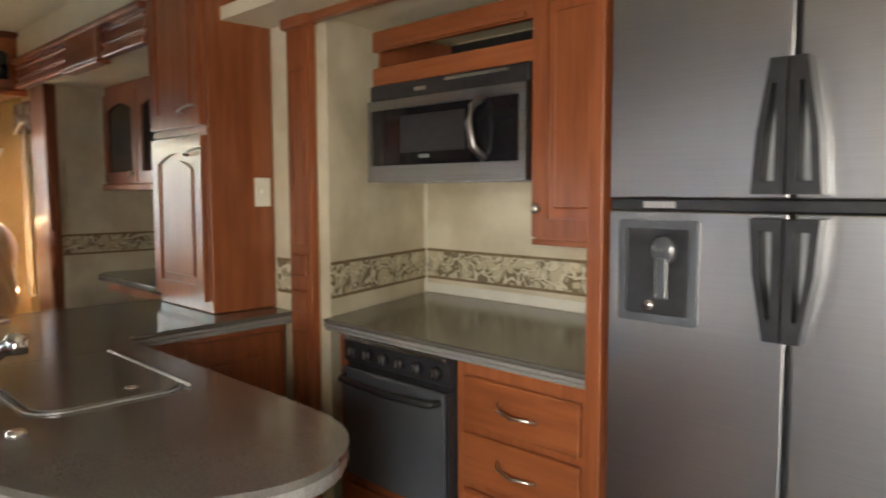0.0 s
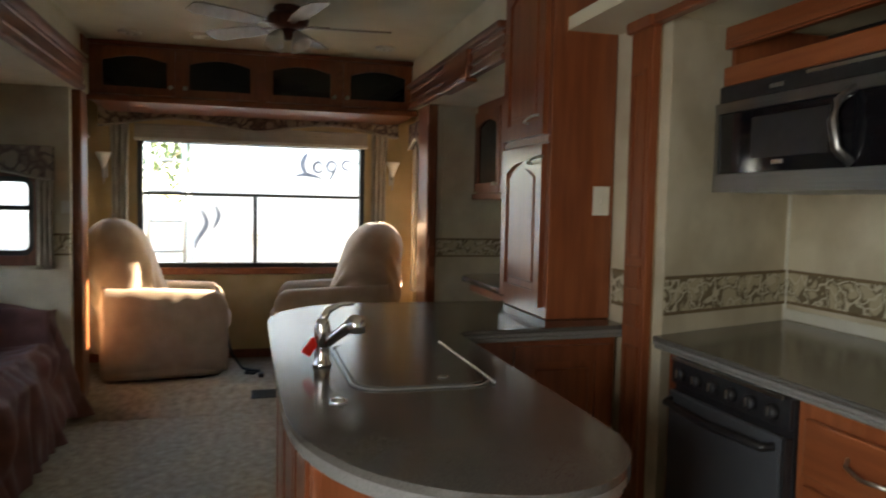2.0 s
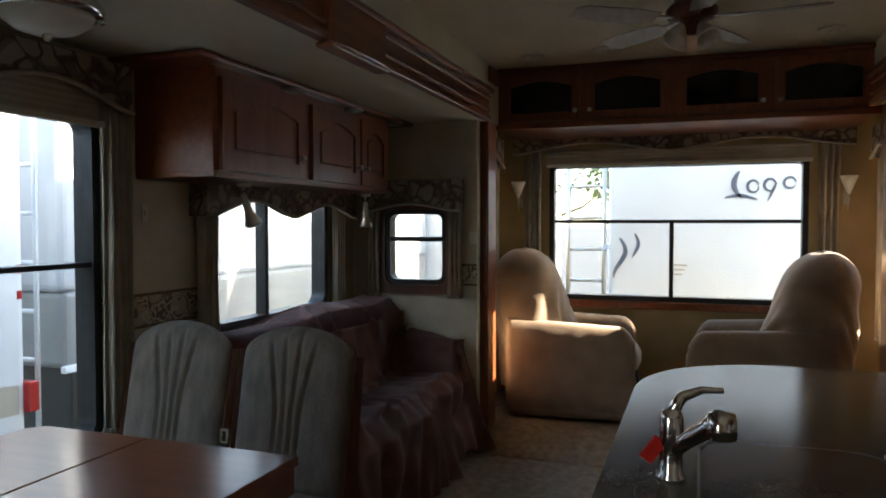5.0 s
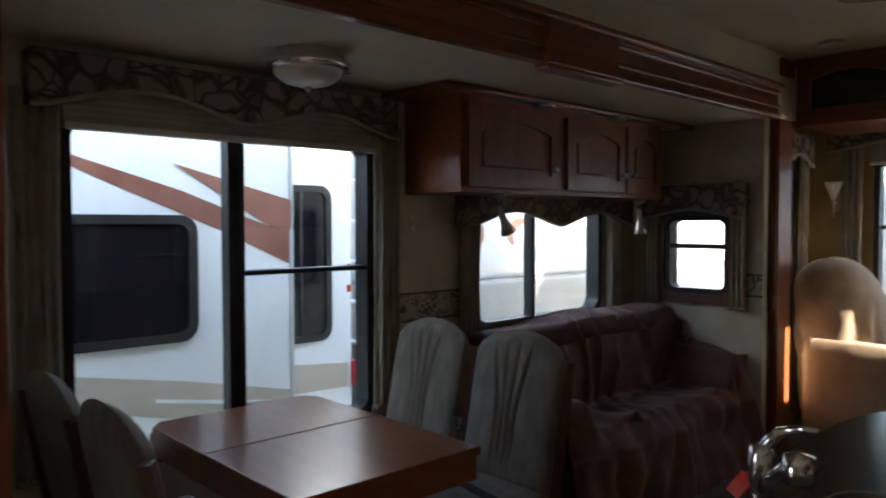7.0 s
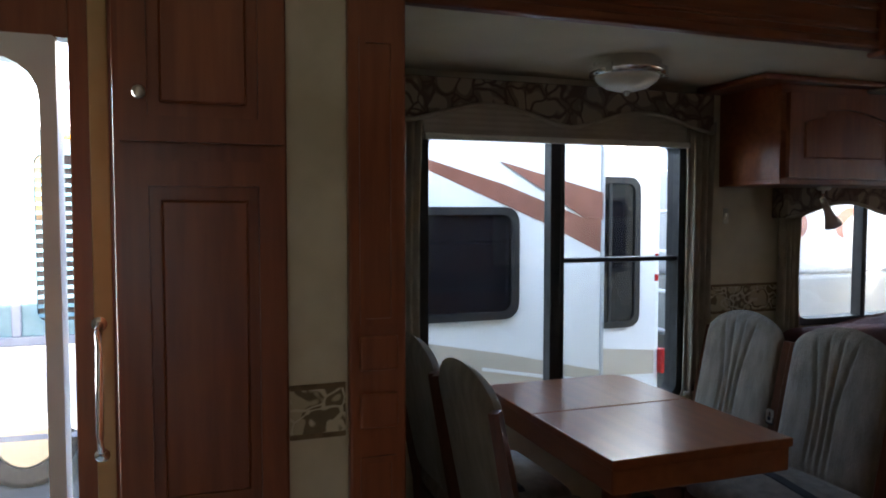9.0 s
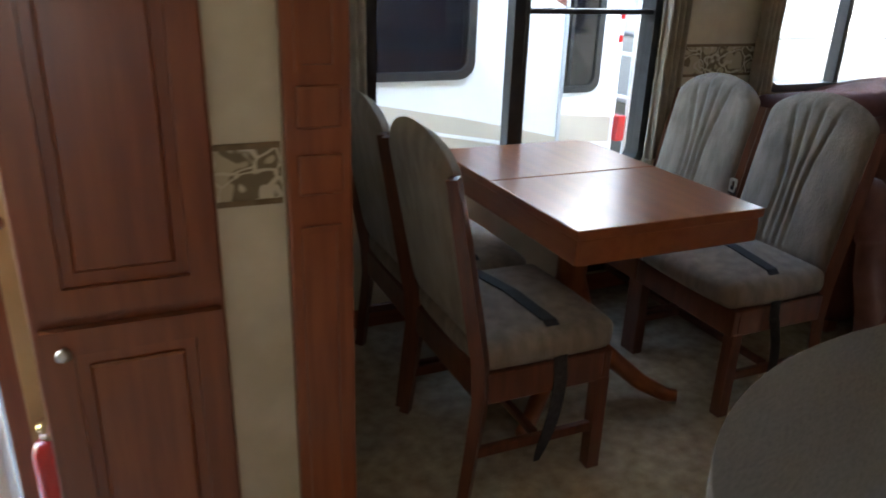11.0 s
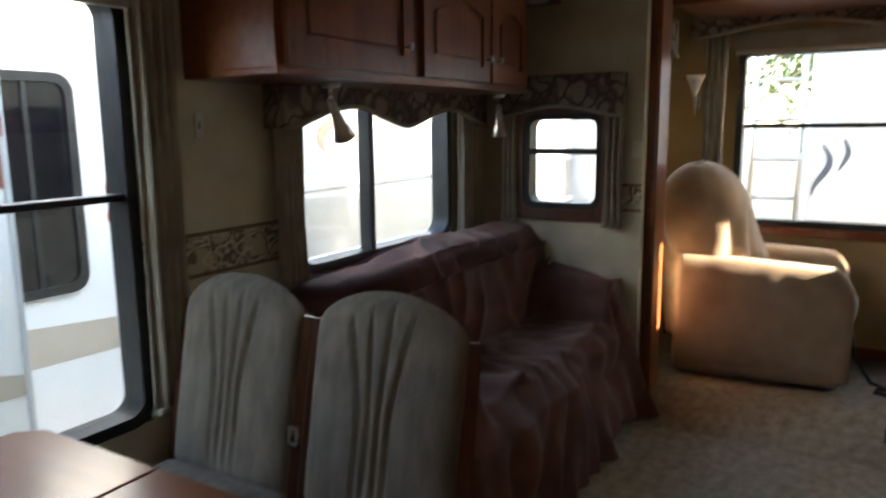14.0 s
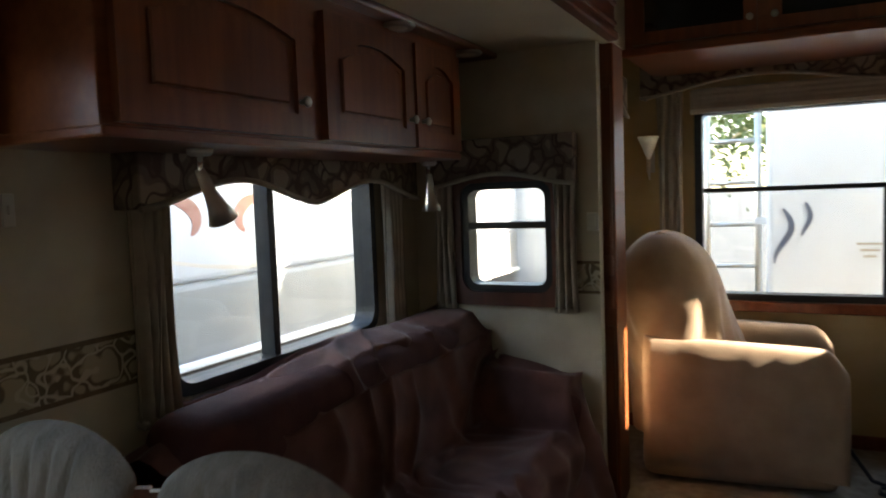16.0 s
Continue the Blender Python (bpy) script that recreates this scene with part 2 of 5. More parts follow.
def ring(bm, outer, inner, lo, hi, axis="y"):
    """A frame between two outlines with the same count of points."""
    def put(u, v, w):
        return {"z": (u, v, w), "y": (u, w, v), "x": (w, u, v)}[axis]
    rows = [[bm.verts.new(put(u, v, w)) for u, v in pts] for pts, w in ((outer, lo), (outer, hi), (inner, hi), (inner, lo))]
    n = len(outer)
    for k in range(4):
        for i in range(n):
            j = (i + 1) % n
            bm.faces.new((rows[k][i], rows[k][j], rows[(k + 1) % 4][j], rows[(k + 1) % 4][i]))
    return bm


def rrect(x0, z0, x1, z1, r, n=5):
    """The outline of a rectangle with rounded corners."""
    pts = []
    for cx, cz, a0 in ((x1 - r, z0 + r, -90), (x1 - r, z1 - r, 0), (x0 + r, z1 - r, 90), (x0 + r, z0 + r, 180)):
        for i in range(n + 1):
            a = radians(a0 + 90 * i / n)
            pts.append((cx + r * math.cos(a), cz + r * math.sin(a)))
    return pts


def arched(x0, z0, x1, z1, rise, n=10):
    """A rectangle with a bowed top that rises to z1."""
    pts = [(x0, z0), (x1, z0)]
    for i in range(n + 1):
        u = i / n
        pts.append((x1 + (x0 - x1) * u, z1 - rise + rise * math.sin(math.pi * u)))
    return pts


def rod(bm, path, r, seg=10, radii=None):
    """A round bar along a path."""
    path = [Vector(p) for p in path]
    rows = []
    up = Vector((0, 0, 1))
    for i, p in enumerate(path):
        d = (path[min(i + 1, len(path) - 1)] - path[max(i - 1, 0)]).normalized()
        ref = up if abs(d.z) < 0.95 else Vector((1, 0, 0))
        u = d.cross(ref).normalized()
        v = d.cross(u)
        q = radii[i] if radii else r
        rows.append([bm.verts.new(p + q * (math.cos(2 * math.pi * k / seg) * u + math.sin(2 * math.pi * k / seg) * v)) for k in range(seg)])
    for a, b in zip(rows, rows[1:]):
        for k in range(seg):
            bm.faces.new((a[k], a[(k + 1) % seg], b[(k + 1) % seg], b[k]))
    bm.faces.new(rows[0][::-1])
    bm.faces.new(rows[-1])
    return bm


def lathe(bm, profile, centre=(0, 0, 0), seg=20, axis="z", closed=False):
    """A turned shape from (radius, height) pairs."""
    rows = []
    for r, h in profile:
        row = []
        for k in range(seg):
            a = 2 * math.pi * k / seg
            p = {"z": (r * math.cos(a), r * math.sin(a), h), "y": (r * math.cos(a), h, r * math.sin(a)), "x": (h, r * math.cos(a), r * math.sin(a))}[axis]
            row.append(bm.verts.new(Vector(p) + Vector(centre)))
        rows.append(row)
    for a, b in zip(rows, rows[1:]):
        for k in range(seg):
            bm.faces.new((a[k], a[(k + 1) % seg], b[(k + 1) % seg], b[k]))
    for row in (rows[0], rows[-1]):
        if (row[0].co - row[seg // 2].co).length > 1e-4:
            bm.faces.new(row)
    return bm


def sheet(fn, nu, nv, thick=0.0):
    """A surface from fn(u, v), u and v from 0 to 1, with a second skin where thick is given."""
    bm = bmesh.new()
    g = [[bm.verts.new(fn(i / nu, j / nv)) for j in range(nv + 1)] for i in range(nu + 1)]
    for i in range(nu):
        for j in range(nv):
            bm.faces.new((g[i][j], g[i + 1][j], g[i + 1][j + 1], g[i][j + 1]))
    if thick:
        bmesh.ops.recalc_face_normals(bm, faces=bm.faces[:])
        bmesh.ops.solidify(bm, geom=bm.faces[:], thickness=thick)
    return bm


def cushion(a, b, r, puff=0.02, wrinkle=0.006, scale=6, cuts=3, seed=0):
    """A soft upholstered block: rounded, a little swollen, slightly creased."""
    bm = nb((a, b), bevel=r, seg=4)
    big = [e for e in bm.edges if e.calc_length() > 0.12]
    bmesh.ops.subdivide_edges(bm, edges=big, cuts=cuts, use_grid_fill=True)
    c = (Vector(a) + Vector(b)) / 2
    h = (Vector([max(p, q) for p, q in zip(a, b)]) - c)
    for v in bm.verts:
        q = v.co - c
        u = [max(-1, min(1, q[i] / h[i])) for i in range(3)]
        swell = [(1 - u[(i + 1) % 3] ** 2) * (1 - u[(i + 2) % 3] ** 2) * u[i] * puff for i in range(3)]
        v.co += Vector(swell) + noise.noise_vector(v.co * scale + Vector((seed, seed, 0))) * wrinkle
    return bm


def panel_door(parent, name, x0, z0, x1, z1, y, rise=0.0, glass=False, knob=None, stile=0.055, label="", bar=False):
    """A cabinet door in the plane y, facing -y: rails and stiles round a raised or dark glass panel."""
    inner = arched(x0 + stile, z0 + stile, x1 - stile, z1 - stile, rise) if rise else [(x0 + stile, z0 + stile), (x1 - stile, z0 + stile), (x1 - stile, z1 - stile), (x0 + stile, z1 - stile)]
    if rise:
        n = len(inner) - 2
        outer = [(x0, z0), (x1, z0)] + [(x1 + (x0 - x1) * i / (n - 1), z1) for i in range(n)]
    else:
        outer = [(x0, z0), (x1, z0), (x1, z1), (x0, z1)]
    d = part(name, ring(bmesh.new(), outer, inner, y - 0.022, y), WOOD, parent, label)
    if glass:
        part("glass_panel", pr(inner, y - 0.010, y - 0.004, "y"), SMOKE, d, "dark smoked glass panel")
    else:
        cx, cz = (x0 + x1) / 2, (z0 + z1) / 2
        small = [(cx + (u - cx) * (1 - 0.07 / max(x1 - x0, 0.15)), cz + (v - cz) * (1 - 0.07 / max(z1 - z0, 0.15))) for u, v in inner]
        pb = pr(inner, y - 0.010, y - 0.003, "y")
        prism(pb, small, y - 0.019, y - 0.010, "y", 0.006, 1)
        part("raised_panel", pb, WOOD, d)
    if knob:
        kx, kz = knob
        if bar:
            kb = rod(bmesh.new(), [(kx - 0.055, y - 0.022, kz - 0.012), (kx - 0.045, y - 0.045, kz - 0.008), (kx, y - 0.05, kz), (kx + 0.045, y - 0.045, kz + 0.008), (kx + 0.055, y - 0.022, kz + 0.012)], 0.005)
        else:
            kb = lathe(bmesh.new(), [(0.006, y - 0.022), (0.006, y - 0.036), (0.014, y - 0.042), (0.014, y - 0.048), (0.007, y - 0.054), (0, y - 0.054)], (kx, 0, kz), 14, "y")
        part("handle" if bar else "knob", kb, NICKEL, d, "satin nickel pull", True)
    return d


# ---- the large structure ----
FLOOR_Z, CEIL_Z, SLIDE_Z = 0.0, 2.38, 2.02
NY, SY, RX = 2.13, -1.90, -5.33            # kitchen back wall, dinette back wall, rear wall
W = 0.06

structure("floor", nb(((-4.42, -1.02, -0.08), (1.9, 1.12, 0)), ((-4.46, SY, -0.08), (-0.42, -1.02, 0)), ((-4.19, 1.12, -0.08), (0.7, NY, 0))), CARPET, "beige cut-pile carpet, trodden and slightly patchy", "carpet")
hall = [(1.9, -0.52), (1.9, 1.12), (-2.52, 1.12)]
for i in range(9):
    a = radians(180 + 90 * i / 8)
    hall.append((-2.10 + 0.42 * math.cos(a), -0.10 + 0.42 * math.sin(a)))
structure("hall_floor", pr(hall, 0.0, 0.005), VINYL, "pale beige smooth flooring in the aisle, curved edge", "floor")
structure("carpet_seam", nb(((-4.08, -0.89, 0.0), (-1.70, -0.872, 0.006)), bevel=0.003), CARPET, "raised seam in the beige carpet along the slide-out", "carpet seam")
structure("rear_floor", pr([(-4.08, -0.06), (-4.08, 0.001), (-4.46, 0.10), (RX, 0.10), (RX, -0.08)], -1.22, 1.30, "y"), CARPET, "beige carpet rising gently under the recliners", "floor")
structure("ceiling", nb(((RX - W, -1.30, CEIL_Z), (1.9, 1.40, CEIL_Z + 0.06))), CEIL, "cream vinyl ceiling of the main room", "ceiling")
# Out of view: added height, so that its shadow covers the trailers to the south.
structure("roof", nb(((RX - 0.10, -1.36, CEIL_Z + 0.06), (1.96, 1.46, 2.80)), bevel=0.03), GEL, "unseen white roof slab added above the main room to cast shade outside", "roof")
structure("slide_ceiling", nb(((-4.26, SY - W, SLIDE_Z), (-0.36, -1.06, SLIDE_Z + 0.05))), CEIL, "low cream ceiling over the dinette and sofa", "ceiling")
structure("slide_ceiling_north", nb(((-4.50, 1.165, SLIDE_Z + 0.02), (1.0, NY + W, SLIDE_Z + 0.07))), CEIL, "low cream ceiling over the kitchen", "ceiling")


def wall(name, axis, at, a0, a1, z0, z1, holes, material, label, thick=W):
    """A wall along x (axis y) or y (axis x) with openings (a0, z0, a1, z1) cut through."""
    bm = bmesh.new()
    edges = sorted({a0, a1, *[h[0] for h in holes], *[h[2] for h in holes]})
    for p, q in zip(edges, edges[1:]):
        spans = [(z0, z1)]
        for h in holes:
            if h[0] <= p + 1e-6 and h[2] >= q - 1e-6:
                spans = [s for lo, hi in spans for s in ((lo, min(hi, h[1])), (max(lo, h[3]), hi)) if s[1] - s[0] > 1e-5]
        for lo, hi in spans:
            box(bm, *(((p, at, lo), (q, at + thick, hi)) if axis == "y" else ((at, p, lo), (at + thick, q, hi))))
    return structure(name, bm, material, label, "wall")


DIN = (-2.06, 0.57, -0.775, 1.80)           # dinette window: x0, z0, x1, z1
LIV = (-3.82, 0.88, -2.70, 1.58)           # window behind the sofa
END = (-1.67, 1.00, -1.25, 1.48)           # small window in the end wall: y0, z0, y1, z1
REAR = (-0.83, 0.83, 0.91, 1.83)
SIDE = (-5.05, 0.72, -4.78, 1.90)
wall("wall_south", "y", SY - W, -4.25, -0.36, -0.08, SLIDE_Z, [DIN, LIV], PAPER, "mottled beige papered wall behind dinette and sofa")
wall("wall_end_south", "x", -4.25, SY, -1.06, -0.08, SLIDE_Z, [END], PAPER, "beige papered end wall with a small window")
wall("wall_front_south", "x", -0.42, SY, -1.0, -0.08, SLIDE_Z, [], PAPER, "beige papered end wall beside the dinette")
wall("wall_rear", "x", RX - W, -1.30, 1.40, -0.08, CEIL_Z, [REAR], PAPER2, "golden tan rear wall round the wide window")
wall("wall_rear_south", "y", -1.30, RX, -4.50, -0.08, CEIL_Z, [SIDE], PAPER2, "tan side wall of the rear bay")
wall("wall_rear_north", "y", 1.34, RX, -4.50, -0.08, CEIL_Z, [SIDE], PAPER2, "tan side wall of the rear bay")
wall("wall_north", "y", NY, -4.25, 0.9, -0.08, SLIDE_Z + 0.02, [], PAPER, "mottled beige papered wall behind the kitchen")
wall("wall_end_north", "x", -4.25, 1.275, NY, -0.08, SLIDE_Z + 0.02, [], PAPER, "beige papered end wall with a scroll border")
wall("wall_pier_north", "y", 1.384, -2.50, -1.66, -0.08, CEIL_Z, [], PAPER, "narrow papered pier beside the kitchen opening", 0.05)
structure("wall_pier_return", nb(((-2.56, 1.17, SLIDE_Z + 0.07), (-2.50, 1.434, CEIL_Z))), PAPER, "papered return above the pantry", "wall")
structure("wall_kitchen_side", pr([(-1.66, 1.40), (-1.60, 1.40), (-1.85, 2.128), (-1.91, 2.128)], 0, SLIDE_Z + 0.02), PAPER, "papered splayed side wall of the kitchen", "wall")
wall("wall_upper_south", "y", -1.06, -4.5, -0.36, SLIDE_Z, CEIL_Z, [], CEIL, "cream wall strip above the dinette opening", 0.05)
wall("wall_upper_north", "y", 1.12, -4.5, -2.50, SLIDE_Z + 0.02, CEIL_Z, [], CEIL, "cream wall strip above the north opening", 0.05)
wall("wall_upper_kitchen", "y", 1.384, -1.66, 1.9, 2.16, CEIL_Z, [], CEIL, "cream wall strip above the kitchen opening", 0.05)
wall("wall_entry", "y", -1.10, -0.36, 1.9, -0.08, CEIL_Z, [(0.365, 0.0, 1.05, 1.86)], WOOD, "wood-panelled wall round the entry door")
wall("wall_front", "x", 1.9, -1.10, 2.2, -0.08, CEIL_Z, [], PAPER, "plain papered wall at the front")
wall("wall_front_north", "y", 1.42, 0.62, 1.9, -0.08, CEIL_Z, [], PAPER, "plain papered wall beside the refrigerator")
structure("wall_closer_south", nb(((-4.52, -1.30, -0.08), (-4.46, -1.06, CEIL_Z)), ((-4.52, 1.24, -0.08), (-4.46, 1.40, CEIL_Z)), ((-4.46, 1.24, -0.08), (-4.20, 1.28, CEIL_Z)), ((-4.46, -1.12, -0.08), (-4.25, -1.08, CEIL_Z))), PAPER, "papered returns beside the rear bay", "wall")


# ---- scroll borders on the wallpaper ----
def border(name, a, b, face):
    """A printed strip with two darker edge lines; a and b are opposite corners of the strip, face is the way it looks."""
    r = thing(name, (0, 0, 0), 0, "printed scroll wallpaper border with dark edge lines", "wallpaper border", "wallpaper borders", "structure")
    n = Vector(face) * 0.003
    lo, hi = min(a[2], b[2]), max(a[2], b[2])
    def strip(z0, z1, k):
        return nb(((a[0], a[1], z0), (b[0] + n.x * k, b[1] + n.y * k, z1)))
    part("print", strip(lo + 0.012, hi - 0.012, 1), BORDER, r)
    part("edge_line", strip(lo, lo + 0.012, 1.5), STRIPE, r)
    part("edge_line", strip(hi - 0.012, hi, 1.5), STRIPE, r)
    return r


border("border_north", (-1.84, NY, 0.985), (-0.40, NY, 1.125), (0, -1, 0))
border("border_end_north", (-4.19, 1.24, 1.00), (-4.19, NY, 1.13), (1, 0, 0))
border("border_south", (-2.70, SY, 0.965), (-2.04, SY, 1.105), (0, 1, 0))
border("border_end_south", (-4.19, -1.25, 1.005), (-4.19, -1.06, 1.14), (1, 0, 0))
border("border_front_south", (-0.42, -1.80, 0.93), (-0.42, -1.1, 1.06), (-1, 0, 0))
border("border_pier", (-1.94, 1.384, 0.985), (-1.80, 1.384, 1.125), (0, -1, 0))
bk = thing("border_kitchen_side", (0, 0, 0), 0, "printed scroll wallpaper border with dark edge lines", "wallpaper border", "wallpaper borders", "structure")
for nm, z0, z1, m in (("print", 0.997, 1.113, BORDER), ("edge_line", 0.985, 0.997, STRIPE), ("edge_line", 1.113, 1.125, STRIPE)):
    part(nm, pr([(-1.605, 1.405), (-1.597, 1.405), (-1.842, 2.126), (-1.85, 2.126)], z0, z1), m, bk)
structure("trim_kitchen_corner", nb(((-1.856, 2.115, 0.92), (-1.838, 2.129, SLIDE_Z)), ((-1.84, 2.118, 0.921), (-0.40, 2.129, 0.965)), bevel=0.003), PLASTIC, "cream corner bead and backsplash strip", "trim")


# ---- windows ----
def window(name, at, rz, w, h, bars, label, r=0.07, wood=False):
    """A framed window; local x runs along the wall, the room lies towards -y. bars: (x0, z0, x1, z1) strips."""
    t = thing(name, at, rz, label, "window", "", "structure")
    o, i = rrect(-w / 2, 0, w / 2, h, r), rrect(-w / 2 + 0.035, 0.035, w / 2 - 0.035, h - 0.035, max(r - 0.02, 0.02))
    part("window_frame", ring(bmesh.new(), o, i, -0.02, 0.07), FRAMEBLK, t, "black aluminium frame")
    for k, (x0, z0, x1, z1) in enumerate(bars):
        part("mullion", nb(((x0, -0.012, z0), (x1, 0.05, z1)), bevel=0.004), FRAMEBLK, t)
    g = part("pane", pr(i, 0.026, 0.030, "y"), GLASS, t, "clear glass")
    g.visible_shadow = False
    if wood:
        part("casing", ring(bmesh.new(), rrect(-w / 2 - 0.05, -0.055, w / 2 + 0.05, h + 0.05, 0.01), rrect(-w / 2 + 0.004, 0.004, w / 2 - 0.004, h - 0.004, r), -0.034, -0.016), DARKWOOD, t, "dark wood casing")
    # square off the opening behind the rounded corners
    part("filler", ring(bmesh.new(), rrect(-w / 2 - 0.004, -0.004, w / 2 + 0.004, h + 0.004, 0.004), o, 0.0, 0.045), FRAMEBLK, t)
    return t


cx = (DIN[0] + DIN[2]) / 2
window("window_1", (cx, SY - 0.01, DIN[1]), 180, DIN[2] - DIN[0], DIN[3] - DIN[1],
       [(-0.050, 0.03, 0.0, 1.21), (0.0, 0.0, 0.020, 1.21), (0.020, 0.655, 0.61, 0.675)], "wide black-framed dinette window with a centre mullion")
cx = (LIV[0] + LIV[2]) / 2
window("window_2", (cx, SY - 0.01, LIV[1]), 180, LIV[2] - LIV[0], LIV[3] - LIV[1], [(-0.092, 0.03, -0.060, 0.68)], "black-framed sliding window behind the sofa", 0.09)
structure("sofa_window_sill", nb(((-3.88, SY, 0.79), (-2.64, SY + 0.03, 0.875)), bevel=0.006), WOODH, "cherry ledge under the sofa window", "sill")
window("window_3", (-4.20, (END[0] + END[2]) / 2, END[1]), 90, END[2] - END[0], END[3] - END[1], [(-0.18, 0.275, 0.18, 0.305)], "small rounded window in the end wall", 0.06, True)
window("window_4", (RX + 0.01, 0.04, REAR[1]), 90, REAR[3] - REAR[1] + 0.74, REAR[3] - REAR[1], [(-0.83, 0.56, 0.83, 0.585), (-0.015, 0.03, 0.015, 0.57)], "wide black-framed rear window with a crossbar", 0.03)
structure("rear_sill", nb(((RX, -0.86, 0.775), (RX + 0.05, 0.94, 0.828)), bevel=0.006), WOODH, "cherry sill under the rear window", "sill")
for nm, y, rz in (("window_5", -1.24 - 0.01, 180), ("window_6", 1.34 + 0.01, 0)):
    window(nm, ((SIDE[0] + SIDE[2]) / 2, y, SIDE[1]), rz, SIDE[2] - SIDE[0], SIDE[3] - SIDE[1], [], "tall narrow window in the rear bay", 0.03)


def wavy(x0, x1, top, low, dip, waves, n=40):
    """The outline of a valance with a scalloped lower edge."""
    pts = [(x1, top), (x0, top)]
    for i in range(n + 1):
        u = i / n
        pts.append((x0 + (x1 - x0) * u, low + dip * (0.5 - 0.5 * math.cos(2 * math.pi * waves * u)) ** 0.8))
    return pts


def valance(name, at, rz, w, top, low, dip, waves, label, depth=0.11):
    t = thing(name, at, rz, label, "valance", "window valances")
    pts = wavy(-w / 2, w / 2, top, low, dip, waves)
    part("face", pr(pts, -depth, -depth + 0.03, "y", 0.004, 1), VALANCE, t)
    part("return", nb(((-w / 2, -depth + 0.03, low), (-w / 2 + 0.02, -0.002, top)), bevel=0.004), VALANCE, t)
    part("return", nb(((w / 2 - 0.02, -depth + 0.03, low), (w / 2, -0.002, top)), bevel=0.004), VALANCE, t)
    part("top_board", nb(((-w / 2 + 0.02, -depth + 0.03, top - 0.02), (w / 2 - 0.02, -0.002, top))), WOODH, t)
    part("piping", rod(bmesh.new(), [(x, -depth - 0.002, z) for x, z in pts[2:]], 0.009, 8), LINING, t, "pale corded edge", True)
    return t


def drape(name, at, rz, w, z0, z1, label, folds=4):
    """A gathered side curtain with soft folds."""
    t = thing(name, at, rz, label, "curtain", "side curtains")
    def fn(u, v):
        pinch = 1 - 0.18 * math.sin(math.pi * v)
        return (w * (u - 0.5) * pinch, -0.045 + 0.018 * math.sin(2 * math.pi * folds * u + 0.5 * math.sin(4 * v)), z0 + (z1 - z0) * v)
    part("cloth", sheet(fn, folds * 8, 10, 0.004), LINING, t, "", True)
    part("hem", nb(((-w / 2, -0.06, z0 - 0.004), (w / 2, -0.02, z0 + 0.02)), bevel=0.008), LINING, t)
    return t


def shade(name, at, rz, w, z0, z1, label):
    """A pleated shade drawn part way up."""
    t = thing(name, at, rz, label, "window shade", "pleated shades")
    n = max(4, int((z1 - z0) / 0.022))
    bm = bmesh.new()
    for i in range(n):
        za, zb = z0 + (z1 - z0) * i / n, z0 + (z1 - z0) * (i + 1) / n
        prism(bm, [(-0.030, za), (-0.0318, (za + zb) / 2), (-0.030, zb), (-0.026, zb), (-0.026, za)], -w / 2, w / 2, "x")
    part("pleats", bm, SHADE, t)
    part("bottom_rail", nb(((-w / 2, -0.052, z0 - 0.024), (w / 2, -0.024, z0 + 0.001)), bevel=0.005), PLASTIC, t, "pale plastic bottom rail")
    return t


valance("valance", (-1.40, SY, 0), 180, 1.46, 1.975, 1.80, 0.075, 2, "dark floral padded valance with two scallops over the dinette window")
shade("window_shade", ((DIN[0] + DIN[2]) / 2, SY, 0), 180, 1.27, 1.762, 1.90, "taupe pleated shade rolled up at the dinette window")
for x in (-2.115, -0.70):
    drape("curtain", (x, SY, 0), 180, 0.15, 0.60, 1.86, "narrow taupe side curtain beside the dinette window")
valance("valance", (-3.30, SY, 0), 180, 1.46, 1.60, 1.42, 0.075, 2.0, "dark floral padded valance over the sofa window", 0.10)
for x in (-2.64, -3.90):
    drape("curtain", (x, SY, 0), 180, 0.13, 0.85, 1.50, "narrow taupe side curtain beside the sofa window")
valance("valance", (-4.19, -1.47, 0), 90, 0.66, 1.66, 1.46, 0.05, 1, "dark floral padded valance over the small window", 0.08)
for y in (-1.74, -1.19):
    drape("curtain", (-4.19, y, 0), 90, 0.10, 0.93, 1.56, "narrow taupe curtain beside the small window", 3)
valance("valance", (RX, 0.04, 0), 90, 2.26, 2.13, 1.895, 0.075, 2, "dark floral padded valance across the rear window", 0.12)
shade("window_shade", (RX, 0.04, 0), 90, 1.78, 1.825, 1.93, "tan pleated shade rolled up at the rear window")
for y in (-0.95, 1.03):
    drape("curtain", (RX, y, 0), 90, 0.14, 0.80, 2.0, "narrow tan curtain beside the rear window", 3)
for y, rz in ((-1.24, 180), (1.34, 0)):
    valance("valance", (-4.915, y, 0), rz, 0.46, 2.0, 1.80, 0.07, 1, "small floral valance over the narrow bay window", 0.10)
    for x in (-5.12, -4.72):
        drape("curtain", (x, y, 0), rz, 0.10, 0.65, 1.86, "pale curtain beside the narrow bay window", 3)


sc = thing("shade_cord", (-2.62, SY + 0.07, 0.82), 0, "thin pale shade cord hanging beside the sofa window", "cord")
part("cord", rod(bmesh.new(), [(-0.04, 0.0, 0.66), (-0.02, 0.005, 0.40), (0.0, 0.0, 0.10), (0.01, 0.0, 0.03)], 0.003, 6), LINING, sc, "", True)
part("tassel", lathe(bmesh.new(), [(0.003, 0.035), (0.008, 0.02), (0.010, 0.0), (0, -0.002)], (0.01, 0, 0), 10), PLASTIC, sc, "", True)


